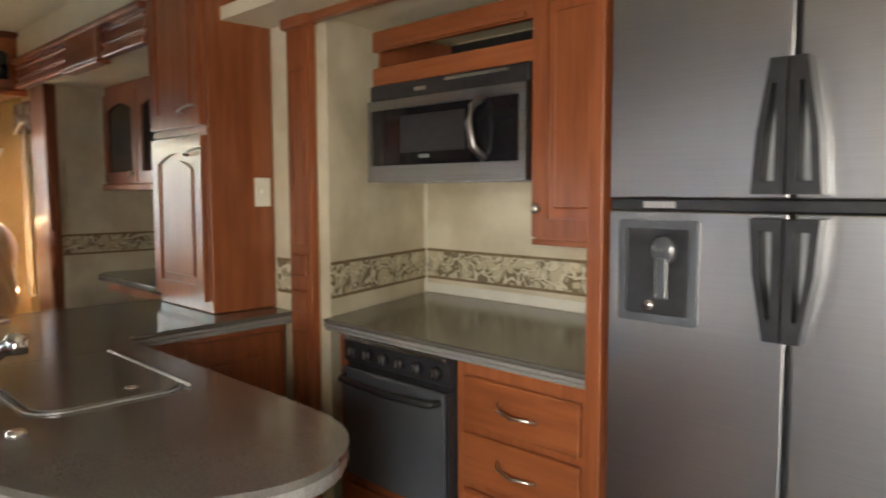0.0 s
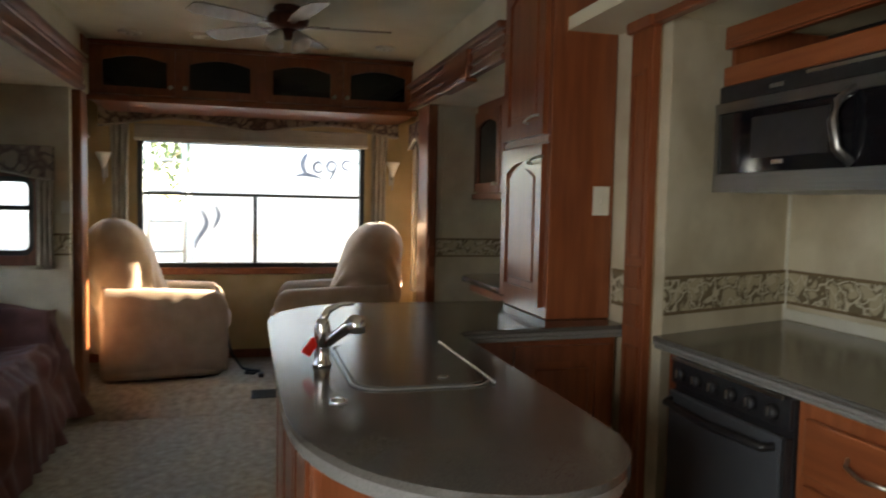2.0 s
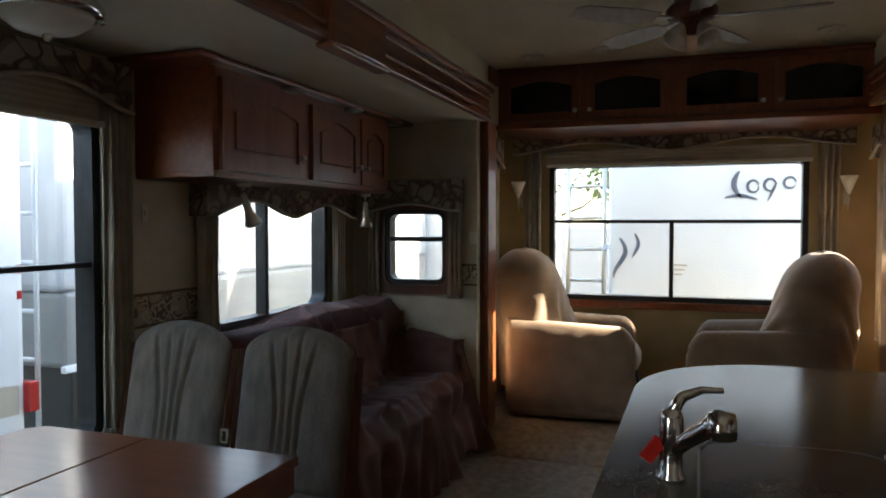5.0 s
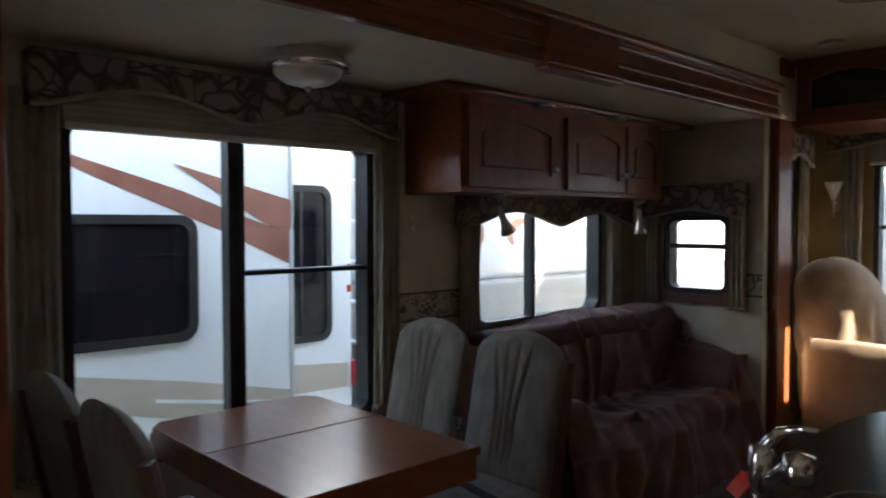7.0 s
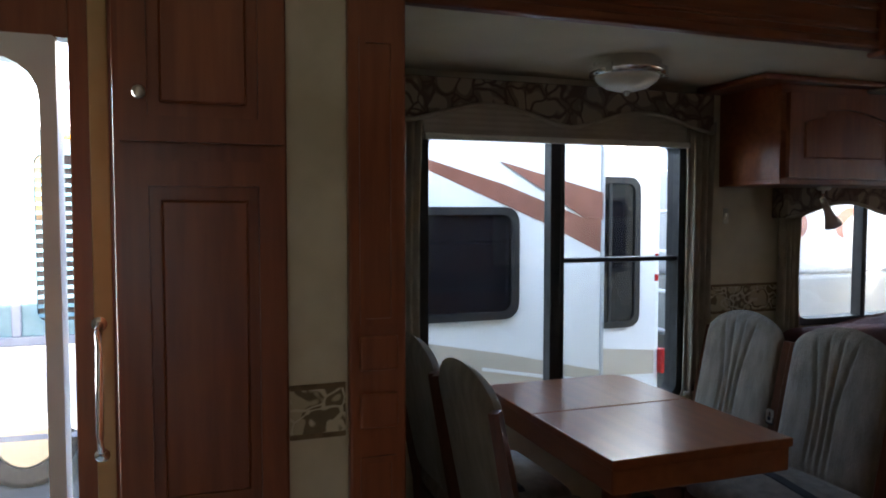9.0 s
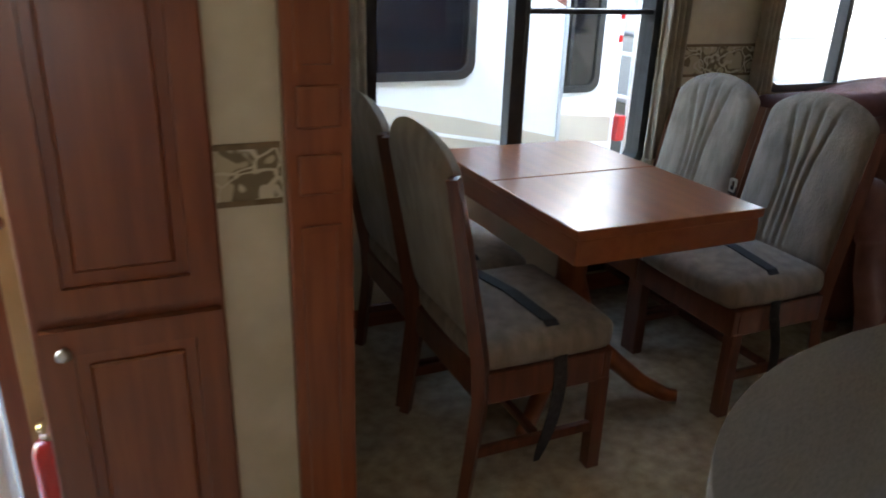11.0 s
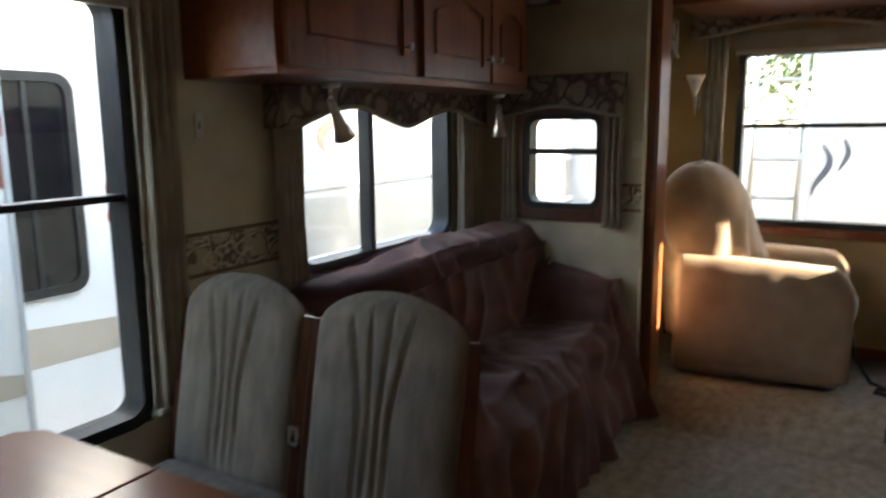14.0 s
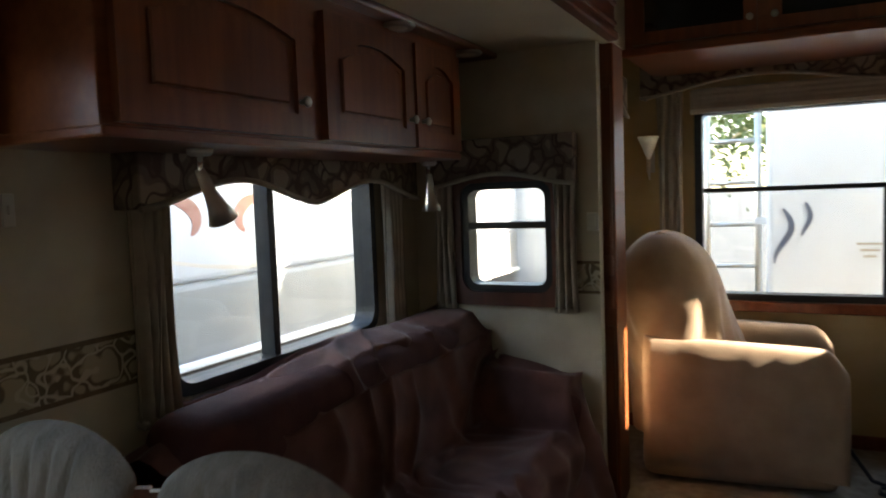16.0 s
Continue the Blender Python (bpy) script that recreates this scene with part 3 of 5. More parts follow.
# ---- columns and fascias ----
def column(name, at, rz, w, d, top, label):
    """A pilaster with recessed panels and small rosette blocks."""
    t = thing(name, at, rz, label, "column", "wooden pilasters", "structure")
    part("shaft", nb(((-w / 2, -d, 0), (w / 2, 0, top)), bevel=0.006), WOOD, t)
    for z0, z1 in ((0.12, 0.86), (1.18, 1.86)):
        part("fillet", ring(bmesh.new(), rrect(-w * 0.32, z0, w * 0.32, z1, 0.005), rrect(-w * 0.22, z0 + 0.015, w * 0.22, z1 - 0.015, 0.004), -d - 0.006, -d + 0.001), WOOD, t)
    for z0 in (0.93, 1.07):
        part("rosette", nb(((-w * 0.34, -d - 0.012, z0), (w * 0.34, -d + 0.001, z0 + 0.085)), bevel=0.008), WOOD, t, "raised square block")
    part("capital", nb(((-w / 2 - 0.015, -d - 0.02, top - 0.10), (w / 2 + 0.015, 0, top + 0.002)), bevel=0.012), WOOD, t)
    return t


column("column", (-1.715, 1.382, 0), 0, 0.15, 0.035, 2.10, "cherry pilaster with raised blocks beside the kitchen")
column("column", (-0.31, -1.0, 0), 180, 0.14, -0.0 + 0.05, 2.12, "cherry pilaster with raised blocks beside the dinette")
column("column", (-4.455, -1.047, 0), 90, 0.07, 0.18, 2.36, "slim glossy cherry pilaster at the rear bay")
column("column", (-4.455, 1.20, 0), 90, 0.07, 0.28, 2.36, "slim glossy cherry pilaster at the rear bay")


def fascia(name, x0, x1, y, face, z0, z1, block, label):
    """A moulded beam along an opening's top, with one raised block on it."""
    t = thing(name, (0, y, 0), 0, label, "fascia", "", "structure")
    s = face
    part("board", nb(((x0, 0, z0), (x1, s * 0.03, z1)), bevel=0.004), WOODH, t)
    part("crown", nb(((x0, 0, z1 - 0.028), (x1, s * 0.065, z1 + 0.006)), bevel=0.012), WOODH, t)
    part("lower_bead", nb(((x0, 0, z0 - 0.012), (x1, s * 0.045, z0 + 0.022)), bevel=0.008), WOODH, t)
    for z in (z0 + 0.045, z1 - 0.055):
        part("bead", nb(((x0, 0, z), (x1, s * 0.04, z + 0.018)), bevel=0.006), WOODH, t)
    if block:
        part("block_lip", nb(((block[0] - 0.01, 0, z0 - 0.035), (block[1] + 0.01, s * 0.068, z0 - 0.015)), bevel=0.008), WOODH, t)
        part("block", nb(((block[0], 0, z0 - 0.02), (block[1], s * 0.060, z1 + 0.008)), bevel=0.014), WOODH, t, "raised cherry block")
    return t


fascia("fascia", -4.17, -0.40, -1.008, 1, 2.015, 2.19, (-2.58, -2.12), "cherry beam over the dinette and sofa opening")
fascia("fascia", -4.40, -2.46, 1.12, -1, 2.03, 2.19, (-3.43, -2.95), "cherry beam over the north opening")
fascia("fascia", -1.80, 0.62, 1.384, -1, 2.02, 2.17, None, "cherry beam over the kitchen opening")
structure("baseboard", nb(((-4.19, SY, 0), (-0.42, SY + 0.012, 0.08)), ((RX, -1.2, 0.10), (RX + 0.012, 1.3, 0.17)), bevel=0.003), WOODH, "low cherry baseboard", "baseboard")


# ---- rear overhead cabinets ----
rc = thing("overhead_cabinet", (-4.50, 0.07, 2.0), 90, "row of four cherry overhead cabinets with smoked glass doors", "cabinet")
part("body", nb(((-1.09, 0.0, 0.0), (1.09, 0.80, 0.374)), bevel=0.004), WOODH, rc)
part("lower_rail", nb(((-1.09, -0.03, -0.012), (1.09, 0.0, 0.025)), bevel=0.008), WOODH, rc)
part("crown", nb(((-1.09, -0.035, 0.345), (1.09, 0.0, 0.376)), bevel=0.010), WOODH, rc)
for k, x in enumerate((-0.80, -0.27, 0.27, 0.80)):
    panel_door(rc, "door", x - 0.245, 0.035, x + 0.245, 0.335, 0.0, 0.035, True, (x + (0.22 if k % 2 == 0 else -0.22), 0.09), 0.05)

# ---- cabinets over the sofa ----
oc = thing("overhead_cabinet", (-3.06, -1.525, 1.565), 180, "cherry overhead cabinet with arched doors above the sofa", "cabinet")
part("body", nb(((-0.81, 0.0, 0.02), (0.82, 0.372, 0.448)), bevel=0.004), WOODH, oc)
part("lower_rail", nb(((-0.81, -0.006, 0.0), (0.82, 0.372, 0.025)), bevel=0.006), WOODH, oc)
part("soffit", nb(((-0.95, -0.06, 0.425), (1.10, 0.372, 0.452)), bevel=0.01), WOODH, oc, "overhanging cherry soffit board")
for x0, x1, kx in ((-0.78, -0.16, -0.21), (-0.09, 0.42, 0.385), (0.44, 0.79, 0.475)):
    panel_door(oc, "door", x0, 0.03, x1, 0.385, 0.0, 0.045, False, (kx, 0.12), 0.06)
for x in (-2.78, -3.38, -3.93):
    t = thing("puck_light", (x, -1.50, 2.0 - 0.012), 0, "small round white puck light under the cherry soffit", "puck light", "puck lights")
    part("trim_ring", lathe(bmesh.new(), [(0, -0.004), (0.052, -0.004), (0.058, -0.012), (0.05, -0.02), (0.04, -0.018)], (0, 0, 0.004), 20), NICKEL, t, "", True)
    part("lens", lathe(bmesh.new(), [(0, -0.022), (0.03, -0.02), (0.04, -0.014), (0, -0.012)], (0, 0, 0.004), 20), FROST, t, "", True)


def reading_lamp(at, tilt, group):
    t = thing("reading_lamp", at, 0, "small brushed nickel swivel reading lamp under the cabinet", "reading lamp", group)
    part("base", lathe(bmesh.new(), [(0, 0), (0.032, 0), (0.032, -0.01), (0.024, -0.018), (0, -0.018)], (0, 0, 0), 18), NICKEL, t, "", True)
    part("stem", rod(bmesh.new(), [(0, 0, -0.016), (0.004, 0, -0.05), (0, 0.0, -0.075)], 0.007), CHROME, t, "", True)
    hd = lathe(bmesh.new(), [(0.012, 0.01), (0.016, -0.02), (0.018, -0.06), (0.026, -0.10), (0.040, -0.135), (0.036, -0.135), (0.014, -0.07)], (0, 0, 0), 18)
    bmesh.ops.transform(hd, matrix=Matrix.Translation((0, 0, -0.062)) @ Matrix.Rotation(radians(tilt), 4, "Y"), verts=hd.verts[:])
    part("head", hd, NICKEL, t, "", True)
    return t


reading_lamp((-2.64, -1.66, 1.566), 30, "reading lamps")
reading_lamp((-3.87, -1.66, 1.566), 4, "reading lamps")

# ---- dome light over the dinette ----
dl = thing("ceiling_light", (-1.45, -1.46, SLIDE_Z), 0, "round nickel and frosted glass ceiling light, off", "ceiling light")
part("rim", lathe(bmesh.new(), [(0, 0), (0.115, 0), (0.125, -0.012), (0.125, -0.03), (0.14, -0.036), (0.14, -0.062), (0.12, -0.066)], (0, 0, 0), 32), CHROME, dl, "polished nickel rim", True)
part("bowl", lathe(bmesh.new(), [(0.122, -0.06), (0.11, -0.085), (0.08, -0.107), (0.04, -0.118), (0, -0.12)], (0, 0, 0), 32), FROST, dl, "frosted glass bowl", True)
part("finial", lathe(bmesh.new(), [(0.012, -0.117), (0.014, -0.124), (0.006, -0.136), (0, -0.138)], (0, 0, 0), 12), NICKEL, dl, "", True)
for k in range(3):
    a = radians(30 + 120 * k)
    part("clip", nb(((-0.012, -0.008, -0.07), (0.012, 0.01, -0.03)), bevel=0.004), CHROME, dl).matrix_basis = Matrix.Translation((0.14 * math.cos(a), 0.14 * math.sin(a), 0)) @ Matrix.Rotation(a + math.pi / 2, 4, "Z")

# ---- ceiling fan ----
cf = thing("ceiling_fan", (-3.30, 0.18, CEIL_Z), 0, "five-bladed ceiling fan with a cluster of frosted glass shades", "ceiling fan")
part("motor", lathe(bmesh.new(), [(0, 0), (0.07, 0), (0.075, -0.02), (0.05, -0.03), (0.09, -0.04), (0.11, -0.065), (0.10, -0.10), (0.05, -0.12), (0, -0.12)], (0, 0, 0), 28), DARKWOOD, cf, "dark bronze motor housing", True)
for k in range(5):
    a = radians(72 * k + 12)
    m = Matrix.Rotation(a, 4, "Z")
    bl = pr([(0.16, -0.045), (0.30, -0.062), (0.50, -0.066), (0.545, -0.04), (0.545, 0.04), (0.50, 0.066), (0.30, 0.062), (0.16, 0.045)], -0.006, 0.0, "z", 0.002, 1)
    bmesh.ops.transform(bl, matrix=m @ Matrix.Translation((0, 0, -0.10)) @ Matrix.Rotation(radians(11), 4, "X"), verts=bl.verts[:])
    blade = part("blade", bl, FANWOOD, cf)
    br = nb(((0.08, -0.016, -0.104), (0.22, 0.016, -0.096)), bevel=0.004)
    bmesh.ops.transform(br, matrix=m, verts=br.verts[:])
    part("bracket", br, DARKWOOD, blade)
for k in range(4):
    a = radians(90 * k + 45)
    sh = lathe(bmesh.new(), [(0.014, 0), (0.022, -0.012), (0.034, -0.035), (0.046, -0.065), (0.052, -0.082), (0.047, -0.082), (0.03, -0.04)], (0, 0, 0), 18)
    bmesh.ops.transform(sh, matrix=Matrix.Translation((0.055 * math.cos(a), 0.055 * math.sin(a), -0.135)) @ Matrix.Rotation(a, 4, "Z") @ Matrix.Rotation(radians(-32), 4, "Y"), verts=sh.verts[:])
    part("lamp_shade", sh, FROST, cf, "frosted glass tulip shade", True)
part("light_kit", lathe(bmesh.new(), [(0, -0.118), (0.045, -0.12), (0.05, -0.145), (0.02, -0.17), (0, -0.172)], (0, 0, 0), 20), DARKWOOD, cf, "", True)
for x, y in ((-4.2, -0.72), (-4.15, -0.30), (-4.1, 0.85), (-2.6, 0.75)):
    t = thing("ceiling_vent", (x, y, CEIL_Z), 0, "small round cream ceiling vent", "ceiling vent", "ceiling vents")
    part("ring", lathe(bmesh.new(), [(0, 0), (0.07, 0), (0.066, -0.012), (0.045, -0.018), (0.04, -0.008), (0, -0.008)], (0, 0, 0), 24), PLASTIC, t, "", True)
    part("hub", lathe(bmesh.new(), [(0, -0.006), (0.02, -0.008), (0.016, -0.02), (0, -0.022)], (0, 0, 0), 16), PLASTIC, t, "", True)


def sconce(at, rz):
    t = thing("wall_sconce", at, rz, "slim brass wall sconce with a pale glass cone, unlit", "wall sconce", "rear wall sconces")
    part("shade", lathe(bmesh.new(), [(0.008, 0), (0.02, 0.03), (0.042, 0.085), (0.056, 0.12), (0.052, 0.12), (0.016, 0.03)], (0, -0.065, 0), 22), FROST, t, "frosted glass cone", True)
    part("stem", rod(bmesh.new(), [(0, -0.065, 0.01), (0, -0.06, -0.06), (0, -0.045, -0.11)], 0.007, 10, [0.009, 0.007, 0.003]), NICKEL, t, "", True)
    part("back_plate", nb(((-0.022, -0.012, -0.07), (0.022, 0.0, 0.05)), bevel=0.006), NICKEL, t)
    part("arm", rod(bmesh.new(), [(0, -0.004, -0.01), (0, -0.04, -0.02), (0, -0.064, 0.0)], 0.006), NICKEL, t, "", True)
    return t


sconce((RX, -1.06, 1.58), 90)
sconce((RX, 1.14, 1.58), 90)


def switch_plate(name, at, rz, w, h, label, rocker=True):
    t = thing(name, at, rz, label, "switch")
    part("plate", nb(((-w / 2, -0.007, -h / 2), (w / 2, 0, h / 2)), bevel=0.003), PLASTIC, t)
    part("toggle", nb(((-0.006, -0.018, -0.010), (0.006, -0.006, 0.012)), bevel=0.002) if rocker else nb(((-0.012, -0.009, -0.02), (0.012, -0.006, 0.02)), bevel=0.002), PLASTIC, t)
    return t


switch_plate("light_switch", (-1.95, 1.325, 1.39), 90, 0.07, 0.115, "ivory light switch plate on the cherry pantry side")
switch_plate("wall_switch", (-2.295, SY, 1.43), 180, 0.03, 0.075, "small ivory switch on the papered wall", True)
switch_plate("wall_switch", (-4.19, -1.085, 1.30), 90, 0.05, 0.075, "small ivory switch beside the little window", False)

# ---- kitchen ----
def counter_edge(t, pts, z, name="slab"):
    """A stone slab with a stepped, rounded edge."""
    bm = pr(pts, z - 0.016, z, "z", 0.007, 3)
    slab = part(name, bm, COUNTER, t)
    cx, cy = sum(p[0] for p in pts) / len(pts), sum(p[1] for p in pts) / len(pts)
    low = [(cx + (x - cx) * 0.992, cy + (y - cy) * 0.985) for x, y in pts]
    part("edge_band", pr(pts, z - 0.031, z - 0.0155, "z", 0.007, 3), COUNTEREDGE, t, "paler rounded middle edge")
    part("edge_band", pr(low, z - 0.044, z - 0.0305, "z", 0.005, 2), COUNTEREDGE, t, "stepped lower edge")
    return slab


isl = [(-2.05, 0.05), (-0.92, 0.05), (-0.78, 0.062), (-0.66, 0.090), (-0.54, 0.145), (-0.45, 0.215), (-0.38, 0.31), (-0.345, 0.42),
       (-0.36, 0.52), (-0.415, 0.60), (-0.50, 0.66), (-0.62, 0.69)]
for _ in range(2):                          # round the end of the worktop
    cut = [isl[0]]
    for p, q in zip(isl, isl[1:]):
        cut += [(0.75 * p[0] + 0.25 * q[0], 0.75 * p[1] + 0.25 * q[1]), (0.25 * p[0] + 0.75 * q[0], 0.25 * p[1] + 0.75 * q[1])]
    isl = cut + [isl[-1]]
isl += [(-0.78, 0.69), (-1.72, 0.68), (-1.76, 0.72), (-1.80, 1.33), (-1.80, 1.376), (-2.52, 1.376)]
for i in range(8):
    a = radians(180 + 90 * i / 8)
    isl.append((-2.07 + 0.45 * math.cos(a), 0.45 + 0.40 * math.sin(a)))
ct = thing("island_counter", (0, 0, 0), 0, "dark grey speckled solid-surface island worktop, polished", "countertop")
counter_edge(ct, isl, 0.92)
bs = thing("island_cabinet", (0, 0, 0), 0, "cherry island base cabinet with a chamfered end", "cabinet")
body = pr([(-2.40, 0.12), (-0.84, 0.12), (-0.56, 0.27), (-0.56, 0.56), (-0.72, 0.63), (-2.40, 0.63)], 0.0, 0.876, "z", 0.003, 1)
part("body", body, WOOD, bs)
for x0, x1 in ((-2.36, -1.84), (-1.80, -1.30), (-1.26, -0.87)):
    panel_door(bs, "side_panel", x0, 0.10, x1, 0.84, 0.12, 0, False, None, 0.06)
part("corner_post", nb(((-0.865, 0.108, 0.0), (-0.825, 0.15, 0.876)), bevel=0.008), WOOD, bs)
part("corner_post", nb(((-0.588, 0.245, 0.0), (-0.550, 0.29, 0.876)), bevel=0.008), WOOD, bs)
for y, w, h in ((0.355, 0.075, 0.12), (0.46, 0.05, 0.085)):
    t = thing("outlet", (-0.56, y, 0.80), 90, "ivory outlet plate on the end of the island", "outlet", "island outlets")
    part("plate", nb(((-w / 2, -0.006, -h / 2), (w / 2, 0, h / 2)), bevel=0.003), PLASTIC, t)
    part("socket", nb(((-0.014, -0.009, -0.026), (0.014, -0.005, 0.026)), bevel=0.004), PLASTIC, t)
pb = thing("base_cabinet", (-1.86, 1.04, 0), 90, "cherry base cabinet under the counter return", "cabinet")
part("body", nb(((-0.32, 0.0, 0.0), (0.32, 0.60, 0.876)), bevel=0.004), WOOD, pb)
panel_door(pb, "door", -0.10, 0.10, 0.29, 0.84, 0.0, 0.0, False, (-0.06, 0.66), 0.06)

# covered sink, with its lid flush in the worktop
sk = thing("sink_cover", (-1.29, 0.40, 0.921), 0, "dark grey sink cover lying in the island worktop", "sink cover")
part("lid", pr(rrect(-0.27, -0.165, 0.27, 0.165, 0.07), 0.0, 0.006, "z", 0.002, 1), COUNTER, sk)
part("rim", ring(bmesh.new(), rrect(-0.285, -0.18, 0.285, 0.18, 0.08), rrect(-0.280, -0.175, 0.280, 0.175, 0.076), 0.0, 0.004, "z"), COUNTEREDGE, sk)
part("edge_strip", nb(((-0.27, 0.169, 0.0), (0.27, 0.177, 0.008)), bevel=0.003), NICKEL, sk, "thin metal strip along the edge")
part("finger_hole", lathe(bmesh.new(), [(0, 0.006), (0.016, 0.006), (0.016, 0.009), (0.010, 0.009), (0, 0.007)], (0.20, 0.06, 0), 16), CHROME, sk, "", True)
fa = thing("faucet", (-1.30, 0.175, 0.92), 0, "chrome single-lever faucet with a pull-out head and a red tag", "faucet")
fa.matrix_basis = pose(-1.30, 0.175, 0.92) @ Matrix.Scale(0.88, 4)
part("base", lathe(bmesh.new(), [(0, 0), (0.030, 0), (0.030, 0.008), (0.024, 0.016), (0.022, 0.07), (0.026, 0.08), (0.024, 0.13), (0.018, 0.145), (0, 0.148)], (0, 0, 0), 22), CHROME, fa, "", True)
part("spout", rod(bmesh.new(), [(0, 0, 0.06), (0.025, 0.035, 0.095), (0.05, 0.075, 0.13), (0.065, 0.095, 0.145)], 0.018, 14, [0.018, 0.017, 0.020, 0.026]), CHROME, fa, "", True)
part("spray_head", lathe(bmesh.new(), [(0, 0), (0.027, 0), (0.03, 0.02), (0.026, 0.05), (0, 0.055)], (0.065, 0.095, 0.112), 18), CHROME, fa, "", True)
part("lever", rod(bmesh.new(), [(-0.005, 0, 0.14), (-0.03, 0.02, 0.168), (-0.025, 0.06, 0.186), (-0.01, 0.10, 0.190)], 0.009, 10, [0.014, 0.012, 0.008, 0.006]), CHROME, fa, "", True)
tg = nb(((0.010, -0.015, -0.028), (0.014, 0.015, 0.028)), bevel=0.002)
bmesh.ops.transform(tg, matrix=Matrix.Translation((0.0, -0.036, 0.062)) @ Matrix.Rotation(radians(-35), 4, "X"), verts=tg.verts[:])
part("tag", tg, RED, fa, "red paper tag")
part("tag_tie", rod(bmesh.new(), [(0.012, -0.020, 0.085), (0.012, -0.010, 0.10), (0.0, 0.0, 0.105)], 0.002, 6), RED, fa)
for x, y in ((-0.93, 0.175),):
    t = thing("soap_button", (x, y, 0.92), 0, "small chrome cap set in the worktop", "cap")
    part("cap", lathe(bmesh.new(), [(0, 0), (0.02, 0), (0.02, 0.005), (0.014, 0.009), (0, 0.009)], (0, 0, 0), 18), CHROME, t, "", True)

# pantry tower on the counter
pt = thing("pantry_cabinet", (-2.195, 1.105, 0.921), 0, "tall cherry pantry cabinet standing on the counter return", "cabinet")
part("body", nb(((-0.245, 0.0, 0.0), (0.245, 0.275, 1.455)), bevel=0.005), WOOD, pt)
panel_door(pt, "door", -0.235, 0.045, 0.215, 0.685, 0.0, 0.04, False, (0.165, 0.625), 0.06, "", True)
panel_door(pt, "door", -0.235, 0.725, 0.215, 1.40, 0.0, 0.04, False, (0.12, 0.79), 0.06, "", True)
part("divider", nb(((-0.245, -0.008, 0.693), (0.245, 0.0, 0.717)), bevel=0.003), WOODH, pt)

# desk and glazed cabinet north of the lounge
dk = thing("desk", (0, 0, 0), 0, "dark grey desk top on a cherry base along the north wall", "desk")
part("slab", pr([(-4.05, 1.42), (-3.95, 1.36), (-2.53, 1.36), (-2.53, 2.12), (-4.05, 2.12)], 0.855, 0.895, "z", 0.01, 2), COUNTER, dk)
part("apron", nb(((-3.90, 1.40, 0.80), (-2.53, 1.43, 0.855)), bevel=0.004), WOODH, dk)
part("base", nb(((-3.40, 1.44, 0.0), (-2.53, 2.10, 0.855)), bevel=0.005), WOOD, dk)
gc = thing("wall_cabinet", (-3.30, 1.50, 1.42), 0, "cherry wall cabinet with dark glass arched doors", "cabinet")
part("body", nb(((-0.82, 0.0, 0.0), (0.76, 0.62, 0.62)), bevel=0.004), WOOD, gc)
part("lower_rail", nb(((-0.83, -0.03, -0.02), (0.76, 0.0, 0.02)), bevel=0.008), WOODH, gc)
for k in range(3):
    panel_door(gc, "door", -0.80 + 0.52 * k, 0.03, -0.30 + 0.52 * k, 0.56, 0.0, 0.04, True, (-0.34 + 0.52 * k, 0.08), 0.06)

# stove wall
kc = thing("kitchen_counter", (0, 0, 0), 0, "dark grey speckled kitchen worktop beside the refrigerator", "countertop")
counter_edge(kc, [(-1.58, 1.352), (-0.403, 1.352), (-0.403, 2.117), (-1.838, 2.117), (-1.598, 1.42)], 0.92)
kb = thing("drawer_cabinet", (-0.65, 1.38, 0), 0, "cherry base cabinet with three drawers", "cabinet")
part("body", nb(((-0.255, 0.0, 0.0), (0.245, 0.70, 0.874)), bevel=0.004), WOOD, kb)
for z0, z1 in ((0.685, 0.835), (0.51, 0.66), (0.335, 0.485), (0.08, 0.31)):
    d = part("drawer", nb(((-0.215, -0.02, z0), (0.215, 0.0, z1)), bevel=0.006), WOODH, kb)
    z = (z0 + z1) / 2
    part("handle", rod(bmesh.new(), [(-0.07, -0.018, z + 0.018), (-0.055, -0.04, z + 0.006), (0.0, -0.05, z - 0.006), (0.055, -0.04, z - 0.004), (0.07, -0.018, z - 0.012)], 0.005), NICKEL, d, "curved satin nickel pull", True)
ov = thing("oven", (-1.185, 1.372, 0), 0, "black built-in gas oven with knobs and a grey glass door", "oven")
part("body", nb(((-0.275, 0.0, 0.36), (0.275, 0.60, 0.872)), bevel=0.004), BLACK, ov)
part("control_panel", nb(((-0.275, -0.015, 0.785), (0.275, 0.0, 0.872)), bevel=0.004), BLACK, ov)
part("trim_strip", nb(((-0.27, -0.020, 0.862), (0.25, -0.012, 0.874)), bevel=0.002), NICKEL, ov)
for k, x in enumerate((-0.215, -0.13, -0.045, 0.04, 0.125, 0.215)):
    kn = part("knob", lathe(bmesh.new(), [(0.022, -0.015), (0.021, -0.03), (0.017, -0.036), (0, -0.036)], (x, 0, 0.823), 16, "y"), BLACK, ov, "", True)
    part("pointer", nb(((x - 0.003, -0.04, 0.813), (x + 0.003, -0.034, 0.838)), bevel=0.001), NICKEL, kn)
dd = part("door", nb(((-0.268, -0.03, 0.375), (0.262, 0.0, 0.765)), bevel=0.008), OVENGLASS, ov, "slate grey glass oven door")
part("door_edge", nb(((0.262, -0.028, 0.375), (0.275, 0.0, 0.765)), bevel=0.003), BLACK, dd)
